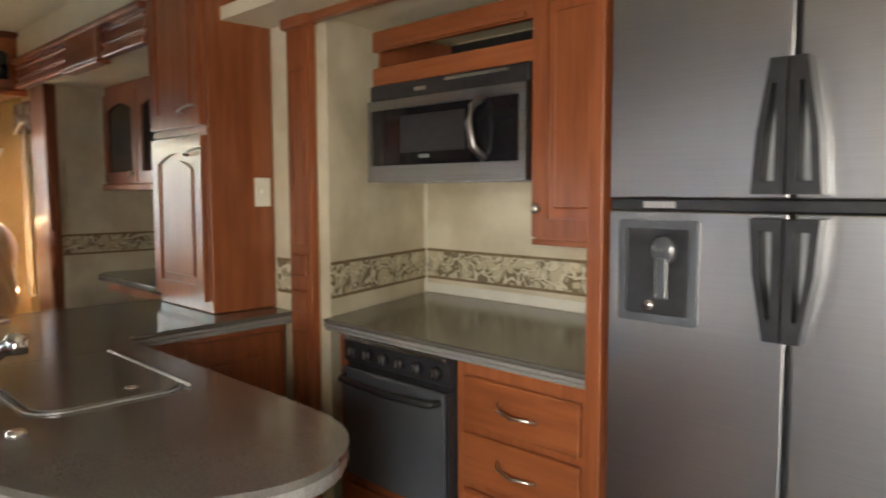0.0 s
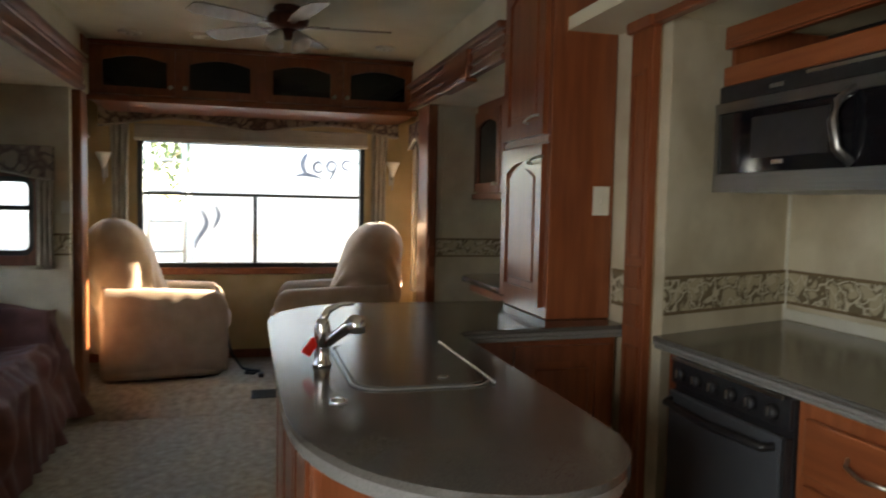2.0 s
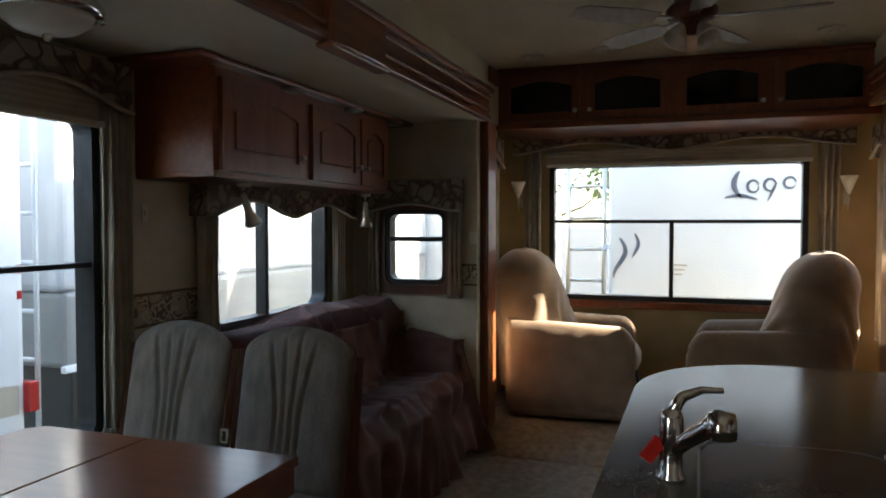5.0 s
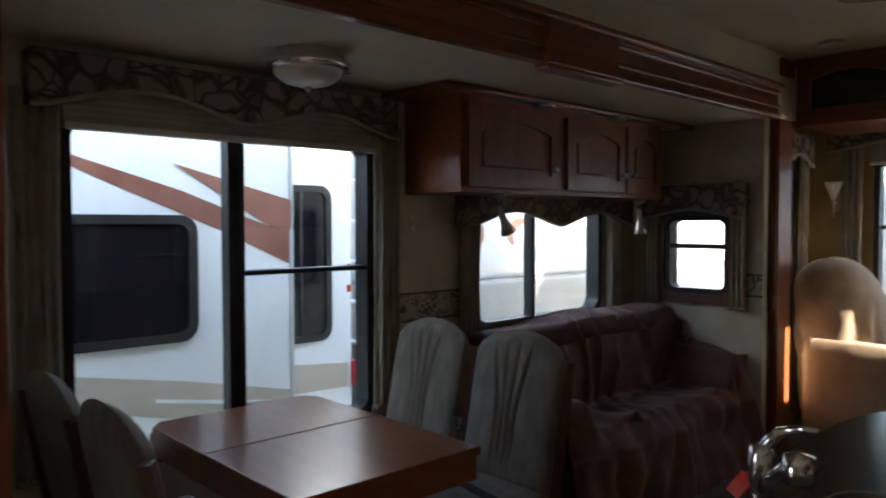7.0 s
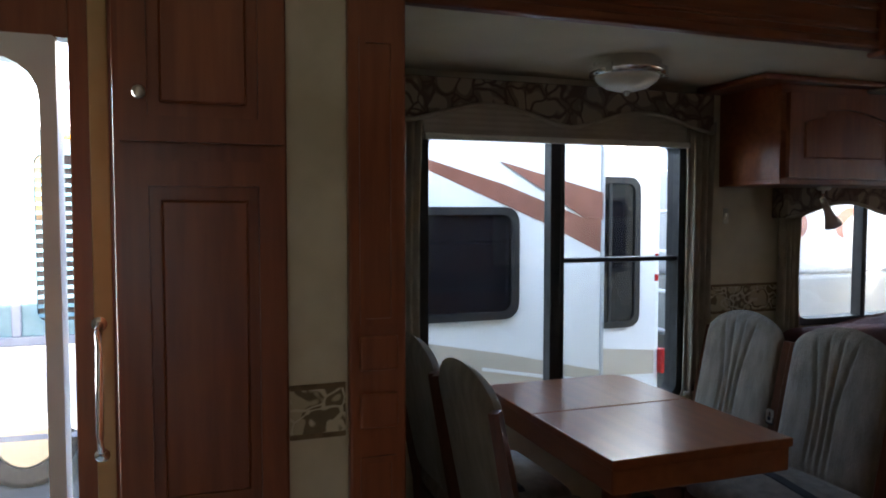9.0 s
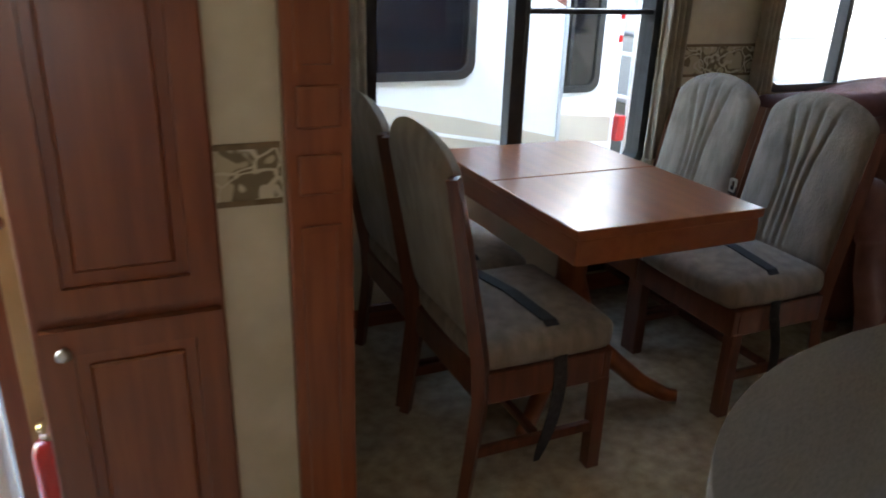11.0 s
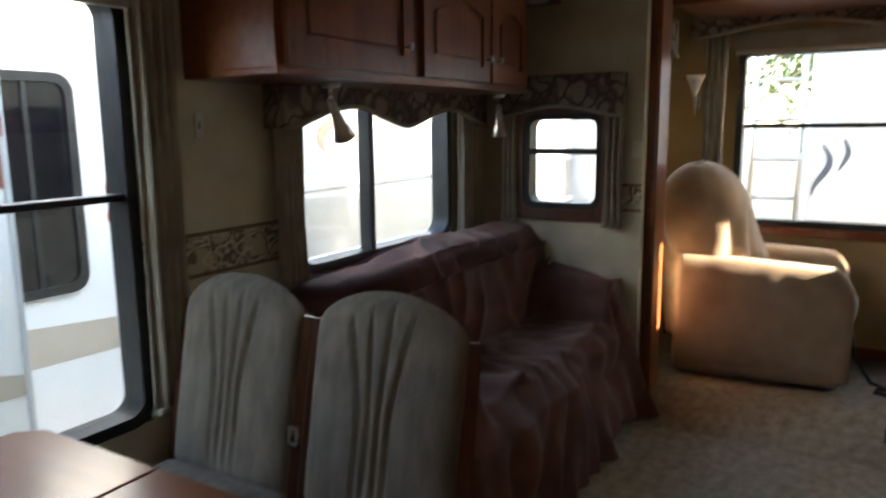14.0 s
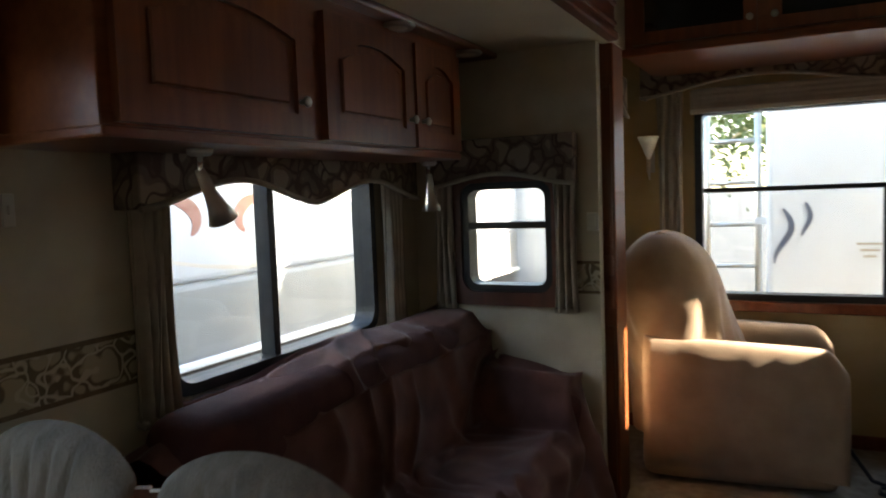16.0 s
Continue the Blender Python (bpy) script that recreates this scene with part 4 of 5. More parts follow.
part("handle", rod(bmesh.new(), [(-0.25, -0.03, 0.735), (-0.235, -0.06, 0.73), (0.0, -0.072, 0.722), (0.225, -0.06, 0.73), (0.24, -0.03, 0.735)], 0.012), BLACK, dd, "", True)
ob = thing("oven_plinth_cabinet", (-1.185, 1.38, 0), 0, "cherry cabinet under and beside the oven", "cabinet")
part("body", nb(((-0.32, 0.0, 0.0), (0.275, 0.60, 0.355)), bevel=0.004), WOODH, ob)
part("side_stile", nb(((-0.325, -0.002, 0.0), (-0.278, 0.08, 0.873)), bevel=0.003), WOOD, ob)
panel_door(ob, "drawer_front", -0.26, 0.05, 0.25, 0.33, 0.0, 0, False, None, 0.05)

mw = thing("microwave", (-1.134, 1.54, 1.425), 0, "stainless and black over-the-range microwave oven", "microwave")
part("body", nb(((-0.38, 0.02, 0.0), (0.38, 0.40, 0.354)), bevel=0.004), GREYPL, mw)
part("top_vent", nb(((-0.382, -0.005, 0.297), (0.382, 0.03, 0.356)), bevel=0.006), BLACK, mw, "black vent strip")
mp_ = [(-0.382, 0.0), (0.382, 0.0), (0.382, 0.296), (-0.382, 0.296)]
mi_ = [(-0.362, 0.06), (0.352, 0.06), (0.352, 0.262), (-0.362, 0.262)]
part("steel_front", ring(bmesh.new(), mp_, mi_, -0.018, 0.022), DARKSTEEL, mw, "brushed steel front frame")
part("door_glass", nb(((-0.362, -0.012, 0.06), (0.205, 0.0, 0.262)), bevel=0.003), SMOKE, mw, "dark tinted glass door")
part("window_screen", nb(((-0.20, -0.0135, 0.105), (0.12, -0.011, 0.235)), bevel=0.001), BLACK, mw)
part("keypad", nb(((0.21, -0.014, 0.06), (0.352, 0.0, 0.262)), bevel=0.003), SMOKE, mw, "dark blue-black keypad")
part("handle", rod(bmesh.new(), [(0.205, -0.012, 0.07), (0.190, -0.05, 0.11), (0.185, -0.062, 0.185), (0.190, -0.05, 0.235), (0.205, -0.012, 0.272)], 0.013, 12), STEEL, mw, "curved steel handle", True)
part("badge", nb(((-0.10, -0.016, 0.084), (-0.055, -0.012, 0.096))), NICKEL, mw)
part("badge", nb(((-0.13, -0.009, 0.318), (-0.075, -0.004, 0.330))), NICKEL, mw)
part("vent_light", nb(((0.02, -0.008, 0.338), (0.30, -0.003, 0.348))), NICKEL, mw)
mc = thing("microwave_shelf", (-1.134, 1.55, 1.784), 0, "cherry open shelf above the microwave", "shelf")
part("lower_rail", nb(((-0.385, 0.0, 0.0), (0.40, 0.03, 0.065)), bevel=0.004), WOODH, mc)
part("shelf", nb(((-0.385, 0.03, 0.0), (0.40, 0.40, 0.02))), WOODH, mc)
part("upper_rail", nb(((-0.385, 0.0, 0.125), (0.40, 0.03, 0.20)), bevel=0.004), WOODH, mc)
part("side", nb(((-0.385, 0.03, 0.02), (-0.365, 0.40, 0.20))), WOOD, mc)
part("side", nb(((0.38, 0.03, 0.02), (0.40, 0.40, 0.20))), WOOD, mc)
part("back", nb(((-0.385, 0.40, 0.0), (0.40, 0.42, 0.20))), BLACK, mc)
part("light_bar", nb(((-0.36, -0.012, 0.13), (0.36, 0.0, 0.15)), bevel=0.004), WOODH, mc)
uc = thing("wall_cabinet", (-0.565, 1.545, 1.235), 0, "cherry wall cabinet beside the microwave", "cabinet")
part("body", nb(((-0.175, 0.0, 0.0), (0.16, 0.58, 0.80)), bevel=0.004), WOOD, uc)
panel_door(uc, "door", -0.165, 0.02, 0.145, 0.76, 0.0, 0.0, False, (-0.135, 0.105), 0.055)
part("lower_rail", nb(((-0.178, -0.006, -0.006), (0.162, 0.58, 0.012)), bevel=0.003), WOODH, uc)
fr = thing("refrigerator", (0.09, 1.36, 0), 0, "four-door brushed steel refrigerator with black handles and ice dispenser", "refrigerator")
part("body", nb(((-0.43, 0.05, 0.06), (0.43, 0.74, 2.0)), bevel=0.006), BLACK, fr)
for x0, x1 in ((-0.43, -0.007), (0.007, 0.43)):
    for z0, z1, nm in ((1.375, 2.0, "freezer_door"), (0.08, 1.345, "fridge_door")):
        d = part(nm, nb(((x0, -0.02, z0), (x1, 0.05, z1)), bevel=0.004, seg=2), STEEL, fr)
        s = -1 if x0 < 0 else 1
        zs = (1.385, 1.655) if nm == "freezer_door" else (1.335, 1.085)
        ht = [(s * 0.002, zs[0]), (s * 0.068, zs[0]), (s * 0.060, zs[0] + (zs[1] - zs[0]) * 0.45), (s * 0.036, zs[1]), (s * 0.002, zs[1])]
        hi_ = [(s * 0.022, zs[0] + (zs[1] - zs[0]) * 0.10), (s * 0.050, zs[0] + (zs[1] - zs[0]) * 0.10), (s * 0.044, zs[0] + (zs[1] - zs[0]) * 0.45), (s * 0.030, zs[0] + (zs[1] - zs[0]) * 0.82), (s * 0.022, zs[0] + (zs[1] - zs[0]) * 0.82)]
        h = part("handle", ring(bmesh.new(), ht, hi_, -0.065, -0.02), BLACK, d, "black moulded grip")
        part("grip_recess", pr(hi_, -0.026, -0.0205, "y"), GREYPL, h)
part("side_panel", nb(((-0.49, -0.03, 0.0), (-0.443, 0.74, 2.02)), bevel=0.004), WOOD, fr, "tall cherry side panel")
part("side_panel", nb(((0.443, -0.03, 0.0), (0.49, 0.74, 2.02)), bevel=0.004), WOOD, fr, "tall cherry side panel")
# Dark strips set into the door gaps, to give them their shade.
part("gap_shade_strip", nb(((-0.0055, 0.01, 0.08), (0.0055, 0.049, 1.345)), ((-0.0055, 0.01, 1.375), (0.0055, 0.049, 2.0))), TYRE, fr)
part("control_strip", nb(((-0.43, -0.012, 1.347), (0.43, 0.04, 1.373)), bevel=0.003), BLACK, fr)
part("display", nb(((-0.34, -0.015, 1.353), (-0.26, -0.011, 1.368))), NICKEL, fr)
ds = part("dispenser", ring(bmesh.new(), rrect(-0.395, 1.085, -0.195, 1.325, 0.008), rrect(-0.375, 1.105, -0.215, 1.305, 0.008), -0.03, -0.019), OVENGLASS, fr, "dark grey water and ice dispenser surround")
part("recess", nb(((-0.375, -0.021, 1.105), (-0.215, -0.0195, 1.305))), BLACK, ds)
part("paddle", lathe(bmesh.new(), [(0.0, -0.034), (0.03, -0.032), (0.036, -0.024), (0.03, -0.021)], (-0.28, 0, 1.255), 18, "y"), OVENGLASS, ds, "", True)
part("chute", nb(((-0.30, -0.034, 1.14), (-0.265, -0.021, 1.24)), bevel=0.006), OVENGLASS, ds)
part("drip_cap", lathe(bmesh.new(), [(0, -0.03), (0.012, -0.03), (0.012, -0.021)], (-0.315, 0, 1.125), 14, "y"), CHROME, ds, "", True)
rg = thing("floor_register", (-4.30, 0.10, 0.0), 0, "dark metal floor register in the carpet", "floor register")
rg.matrix_basis = pose(-4.30, 0.10, 0.058, 0, 14.6, 0)
part("grille", nb(((-0.05, -0.09, 0.0), (0.05, 0.11, 0.012)), bevel=0.003), BLACK, rg)
for k in range(5):
    part("slat", nb(((-0.042 + 0.018 * k, -0.08, 0.012), (-0.036 + 0.018 * k, 0.10, 0.016))), STRAP, rg)

# ---- dinette ----
tb = thing("dining_table", (-1.285, -1.24, 0), 0, "cherry dinette table with a split top and pedestal foot", "table")
for y0, y1 in ((-0.46, -0.0335), (-0.0305, 0.46)):
    part("tabletop", pr([(-0.315, y0), (0.315, y0), (0.315, y1), (-0.315, y1)] if y0 > -0.1 else [(-0.27, y0), (0.27, y0), (0.315, y0 + 0.05), (0.315, y1), (-0.315, y1), (-0.315, y0 + 0.05)], 0.742, 0.77, "z", 0.004, 2), TABLEWOOD, tb)
part("apron", nb(((-0.309, -0.452, 0.668), (0.309, 0.454, 0.743)), bevel=0.006), TABLEWOOD, tb)
part("pedestal", lathe(bmesh.new(), [(0.10, 0.675), (0.10, 0.64), (0.055, 0.60), (0.05, 0.42), (0.075, 0.34), (0.08, 0.22), (0.06, 0.14), (0.0, 0.12)], (0, 0, 0), 20), TABLEWOOD, tb, "turned cherry pedestal", True)
for a in (40, 140, 220, 320):
    foot = rod(bmesh.new(), [(0.03, 0, 0.22), (0.14, 0, 0.15), (0.27, 0, 0.06), (0.36, 0, 0.026), (0.40, 0, 0.03)], 0.03, 10, [0.04, 0.035, 0.030, 0.026, 0.022])
    bmesh.ops.transform(foot, matrix=Matrix.Rotation(radians(a), 4, "Z"), verts=foot.verts[:])
    part("foot", foot, TABLEWOOD, tb, "", True)


def dining_chair(at, rz, label, aisle=1, hang=True):
    """Faces -y: upholstered seat, tall padded back with curved pleats, wooden frame, luggage strap."""
    t = thing("dining_chair", at, rz, label, "chair", "chairs round the dinette table")
    hw = 0.243
    lean = lambda z: 0.20 + max(0.0, z - 0.42) * 0.20
    part("seat", cushion((-hw + 0.01, -0.22, 0.385), (hw - 0.01, 0.20, 0.48), 0.035, 0.02, 0.003), TAUPE, t, "", True)
    for a, b in (((-hw, -0.205, 0.30), (hw, -0.18, 0.392)), ((-hw, -0.18, 0.30), (-hw + 0.025, 0.185, 0.392)), ((hw - 0.025, -0.18, 0.30), (hw, 0.185, 0.392)), ((-hw, 0.185, 0.30), (hw, 0.21, 0.392))):
        part("seat_rail", nb((a, b), bevel=0.004), DARKWOOD, t)
    for x in (-hw + 0.014, hw - 0.014):
        part("leg", pr([(x - 0.02, -0.20), (x + 0.02, -0.20), (x + 0.02, -0.16), (x - 0.02, -0.16)], 0.0, 0.31, "z", 0.003, 1), DARKWOOD, t)
        part("leg", rod(bmesh.new(), [(x, 0.235, 0.0), (x, 0.20, 0.30), (x, 0.205, 0.42), (x, lean(0.75), 0.75), (x, lean(0.93), 0.93)], 0.02, 4, [0.022, 0.026, 0.028, 0.025, 0.02]), DARKWOOD, t)
        part("stretcher", nb(((x - 0.01, -0.17, 0.13), (x + 0.01, 0.21, 0.16)), bevel=0.003), DARKWOOD, t)
    part("stretcher", nb(((-hw + 0.03, 0.0, 0.135), (hw - 0.03, 0.02, 0.16)), bevel=0.003), DARKWOOD, t)

    def top(x):
        return 0.938 + 0.085 * (1 - (x / (hw - 0.026)) ** 2) ** 0.7

    def face(u, v):
        x = (hw - 0.026) * (2 * u - 1)
        z = 0.46 + (top(x) - 0.46) * v
        edge = (1 - abs(2 * u - 1) ** 6) ** 0.5 * (1 - abs(2 * v - 1) ** 10) ** 0.5
        groove = 0.0
        for k in (-1.5, -0.5, 0.5, 1.5):
            gx = k * (0.030 + 0.055 * max(0.0, v - 0.45) ** 1.4 * 1.6)
            groove += math.exp(-((x - gx) / 0.0065) ** 2)
        return (x, lean(z) - 0.005 - 0.045 * edge + 0.014 * min(groove, 1) * min(1, 4 * v) * min(1, 6 * (1 - v)), z)

    def rear(u, v):
        x = (hw - 0.026) * (1 - 2 * u)
        z = 0.46 + (top(x) - 0.46) * v
        edge = (1 - abs(2 * u - 1) ** 6) ** 0.5 * (1 - abs(2 * v - 1) ** 10) ** 0.5
        return (x, lean(z) - 0.005 + 0.022 * edge, z)
    bk_ = sheet(face, 64, 24)
    absorb(bk_, sheet(rear, 24, 12))
    part("backrest", bk_, TAUPE, t, "", True)
    pts = [(-0.232, 0.03, 0.462), (-0.20, 0.025, 0.492), (0.0, 0.0, 0.5045), (0.19, -0.02, 0.495), (0.238, -0.03, 0.458), (0.250, -0.035, 0.34)]

    def strap(u, v):
        k = min(int(u * 5), 4)
        p = Vector(pts[k]).lerp(Vector(pts[k + 1]), u * 5 - k)
        return (aisle * p.x, p.y + 0.042 * (v - 0.5), p.z)
    part("strap", sheet(strap, 25, 2, 0.003), STRAP, t, "black webbing strap across the seat")
    if hang:
        def tail(u, v):
            return (aisle * (0.251 + 0.012 * math.sin(4 * u)), -0.035 + 0.042 * (v - 0.5) * (1 - 0.6 * u ** 6) + 0.05 * u, 0.345 - 0.27 * u)
        part("strap_end", sheet(tail, 14, 2, 0.003), STRAP, t, "loose hanging strap end")
    return t


dining_chair((-1.86, -1.105, 0), 90, "taupe pleated dinette chair with dark wooden frame beside the sofa", 1)
dining_chair((-1.86, -1.60, 0), 90, "taupe pleated dinette chair tucked in beside the window", 1, False)
dining_chair((-0.935, -1.04, 0), -90, "taupe padded dinette chair with a black strap over its seat", -1)
dining_chair((-0.935, -1.535, 0), -90, "taupe padded dinette chair in the corner by the window", -1, False)
bu = thing("strap_buckle", (-2.062, -1.352, 0.635), 0, "small metal strap buckle between two chair backs", "buckle")
part("frame", ring(bmesh.new(), rrect(-0.016, -0.022, 0.016, 0.03, 0.006), rrect(-0.009, -0.014, 0.009, 0.022, 0.004), -0.004, 0.004, "x"), NICKEL, bu)
part("webbing", nb(((-0.003, -0.017, -0.03), (0.003, 0.017, 0.0)), bevel=0.001), STRAP, bu)

# ---- sofa under its throw ----
sf = thing("sofa", (-3.33, -1.48, 0), 180, "sofa draped with a rumpled burgundy throw, window behind", "sofa")
part("frame", nb(((-0.82, -0.33, 0.06), (0.82, 0.36, 0.36)), bevel=0.03), SOFA, sf)
for x in (-0.82, 0.66):
    part("arm", cushion((x, -0.36, 0.06), (x + 0.16, 0.34, 0.62), 0.06, 0.01, 0.004), SOFA, sf, "dark red arm", True)
part("back", cushion((-0.80, 0.10, 0.36), (0.80, 0.36, 0.90), 0.08, 0.01, 0.004), SOFA, sf, "", True)
for x in (-0.75, 0.72):
    part("foot", nb(((x - 0.03, -0.3, 0.0), (x + 0.03, -0.24, 0.065)), bevel=0.006), TABLEWOOD, sf)
prof = [(-0.49, 0.02), (-0.45, 0.25), (-0.415, 0.44), (-0.34, 0.51), (-0.05, 0.475), (0.04, 0.49), (0.06, 0.64), (0.09, 0.82), (0.16, 0.94), (0.27, 0.97), (0.37, 0.92), (0.398, 0.70)]


def throw(u, v):
    x = -0.86 + 1.72 * u
    s = v * (len(prof) - 1)
    k = min(int(s), len(prof) - 2)
    f = s - k
    y, z = (prof[k][i] * (1 - f) + prof[k + 1][i] * f for i in (0, 1))
    arm = max(0.0, (abs(x) - 0.60) / 0.12)
    arm = min(1.0, arm)
    if 2.2 < s < 7.5:
        w = arm * min(1, (s - 2.2) / 0.8, (7.5 - s) / 0.8)
        z = max(z, z * (1 - w) + (0.70 + 0.02 * (s - 5)) * w)
    if s > 6:
        z += -0.13 * max(0.0, 0.85 - u * 1.6) * min(1, (s - 6) / 2) + 0.02 * math.sin(2.2 * u * math.pi - 0.8) * min(1, (s - 6) / 2)
    sway = noise.noise(Vector((x * 1.7, v * 2.4, 3.0)))
    fold = 0.075 * noise.noise(Vector((x * 3.0 + 2 * v, v * 4.0, 2.0)))
    # long soft folds that run down the front and slantwise over seat and back
    w1 = math.sin(10.5 * x - 15 * v + 7 * sway)
    w2 = math.sin(17 * x + 9 * v + 9 * noise.noise(Vector((x * 2.1, v * 2.0, 8.0))))
    fold += 0.034 * (1 - abs(w1)) ** 1.6 * (0.5 + 0.5 * noise.noise(Vector((x * 2.2, v * 3, 15.0)))) * 2 + 0.012 * w2
    fold += 0.012 * noise.noise(Vector((x * 9, v * 13, 5.0)))
    ripple = (0.020 * math.sin(21 * x + 6 * noise.noise(Vector((x * 2.4, v * 3, 1)))) + 0.012 * math.sin(39 * x + 4 * sway)) * max(0.0, 1 - s / 2.8)
    if s < 3:
        y += fold * 0.9 + ripple - 0.012
        z += 0.05 * max(0.0, 1 - s) * (0.5 + noise.noise(Vector((x * 3, 0, 4))) * 1.4)
    elif s < 9.5:
        z += abs(fold) * (0.75 if s < 7 else 0.35) - (0.03 if s > 7 else 0.0)
        y -= fold * 0.55 * min(1, (s - 3) / 2) * (1 if s < 8.5 else 0.2)
    y = min(y, 0.40)
    return (x, y, max(z, 0.03))


part("throw", sheet(throw, 150, 110), THROW, sf, "rumpled burgundy throw", True)


# ---- recliners ----
def recliner(at, rz, label):
    """Faces -y: rounded arms, skirted base, plump back that narrows to a round top."""
    t = thing("recliner", at, rz, label, "armchair", "recliners by the rear window")
    part("base", cushion((-0.34, -0.42, 0.02), (0.34, 0.38, 0.36), 0.05, 0.015, 0.006, 7), TANCLOTH, t, "", True)
    for x in (-0.37, 0.21):
        def armf(u, v, x=x):
            a = 2 * math.pi * u
            y = -0.45 + 0.82 * v
            c, s = math.cos(a), math.sin(a)
            rx = 0.08 * (abs(c) ** 0.5) * (1 if c > 0 else -1)
            top_z = 0.60 + 0.045 * v - 0.03 * max(0.0, 0.1 - v) / 0.1
            z = (0.04 + top_z) / 2 + (top_z - 0.04) / 2 * (abs(s) ** 0.55) * (1 if s > 0 else -1)
            endr = 1 - 0.10 * max(0.0, 0.06 - v) / 0.06
            w = noise.noise(Vector((x * 5 + c, y * 6, z * 5))) * 0.010 + 0.006 * noise.noise(Vector((x * 9 + c, y * 18 + z * 9, z * 6)))
            return (x + 0.08 + (rx + w * c) * endr, y + w * 0.5, 0.02 + z * endr)
        bm = sheet(armf, 36, 22)
        for vv in (0, 1):
            ring_ = [bm.verts.new(armf(i / 36, vv)) for i in range(36)]
            bm.faces.new(ring_)
        bmesh.ops.remove_doubles(bm, verts=bm.verts[:], dist=0.0005)
        part("arm", bm, TANCLOTH, t, "", True)
    part("seat_cushion", cushion((-0.215, -0.46, 0.30), (0.215, 0.20, 0.48), 0.06, 0.03, 0.006, 7), TANCLOTH, t, "", True)

    def backf(u, v):
        a = 2 * math.pi * u
        c, s = math.cos(a), math.sin(a)
        half = 0.335 - 0.03 * v
        thick = 0.31 - 0.12 * v
        cap = 1.0 if v < 0.78 else max(0.0, 1 - ((v - 0.78) / 0.22) ** 2.2) ** 0.5
        cx_ = half * (abs(c) ** 0.6) * (1 if c > 0 else -1)
        cy_ = thick * (abs(s) ** 0.8) * (1 if s > 0 else -1)
        z = 0.20 + 0.92 * v
        y = 0.15 + 0.17 * v
        fold = 0.015 * math.sin(58 * (z * 0.55 - 0.9 * cx_) + 4 * s + 3 * noise.noise(Vector((c, s, z * 4)))) * math.exp(-((v - 0.45) / 0.2) ** 2) + 0.014 * noise.noise(Vector((c * 2, s * 2, z * 5)))
        return (cx_ * (0.35 + 0.65 * cap) + fold * c, y + cy_ * cap + fold * s, z)
    bm = sheet(backf, 96, 72)
    bmesh.ops.remove_doubles(bm, verts=bm.verts[:], dist=0.0005)
    holes_ = [e for e in bm.edges if e.is_boundary]
    bmesh.ops.holes_fill(bm, edges=holes_, sides=0)
    part("backrest", bm, TANCLOTH, t, "plump slipcovered back", True)
    part("swivel_base", nb(((-0.26, -0.30, 0.0), (0.26, 0.28, 0.04)), bevel=0.01), BLACK, t)
    return t


recliner((-4.93, -0.62, 0.10), 184, "tan slipcovered recliner with a sunlit arm by the rear window")
recliner((-4.93, 0.64, 0.10), -4, "tan slipcovered recliner facing the other by the rear window")
cord = thing("power_cord", (-4.78, 0.03, 0.10), 0, "black power cord with a plug lying on the carpet", "cord")
part("cable", rod(bmesh.new(), [(-0.18, -0.20, 0.30), (-0.14, -0.16, 0.12), (-0.07, -0.08, 0.02), (0.0, 0.03, 0.012), (0.08, 0.0, 0.012), (0.05, -0.06, 0.012), (-0.02, -0.05, 0.014), (0.02, 0.04, 0.02), (0.12, 0.05, 0.012)], 0.009, 8), STRAP, cord, "", True)
part("plug", nb(((0.11, 0.03, 0.0), (0.17, 0.07, 0.03)), bevel=0.006), BLACK, cord)

# ---- closet, entry and extinguisher ----
cl = thing("closet", (0.06, -0.80, 0), 180, "tall cherry closet with panel doors beside the entry", "closet")
part("body", nb(((-0.20, 0.0, 0.0), (0.165, 0.26, 2.36)), bevel=0.004), WOOD, cl)
panel_door(cl, "door", -0.185, 0.05, 0.155, 0.70, 0.0, 0, False, (-0.145, 0.66), 0.055)
panel_door(cl, "door", -0.185, 0.73, 0.155, 1.56, 0.0, 0, False, None, 0.055)
panel_door(cl, "door", -0.185, 1.60, 0.155, 2.25, 0.0, 0, False, (-0.145, 1.70), 0.055)
structure("wall_closet_side", nb(((-0.36, -1.04, 0), (-0.105, -0.812, CEIL_Z))), PAPER, "narrow papered strip between closet and pilaster", "wall")
border("border_closet", (-0.24, -0.812, 0.91), (-0.107, -0.812, 1.04), (0, 1, 0))
pj = column("column", (-0.315, -0.812, 0), 180, 0.14, 0.03, 2.34, "cherry pilaster with raised blocks at the dinette corner")
jb = thing("door_jamb", (0.315, -1.04, 0), 180, "cherry jamb board beside the entry door", "door jamb", "", "structure")
part("board", nb(((-0.055, -0.03, 0.0), (0.045, 0.0, 2.0)), bevel=0.005), WOOD, jb)
part("tan_strip", nb(((-0.012, -0.036, 0.0), (0.030, -0.0295, 2.0)), bevel=0.003), PAPER2, jb, "tan laminate strip")
gh = thing("grab_handle", (0.315, -1.01, 0.86), 180, "curved chrome grab handle beside the entry door", "grab handle")
part("bar", rod(bmesh.new(), [(0, 0, 0), (0, -0.035, 0.02), (0, -0.045, 0.06), (0, -0.045, 0.26), (0, -0.035, 0.30), (0, 0, 0.32)], 0.009, 12), CHROME, gh, "", True)
for z in (0.0, 0.32):
    part("mount", lathe(bmesh.new(), [(0, -0.008), (0.018, -0.006), (0.02, 0.0)], (0, 0, z), 14, "y"), CHROME, gh, "", True)
dr = thing("door_1", (0.725, -1.07, 0), 180, "entry door opening with a rounded white frame, daylight beyond", "door", "", "structure")
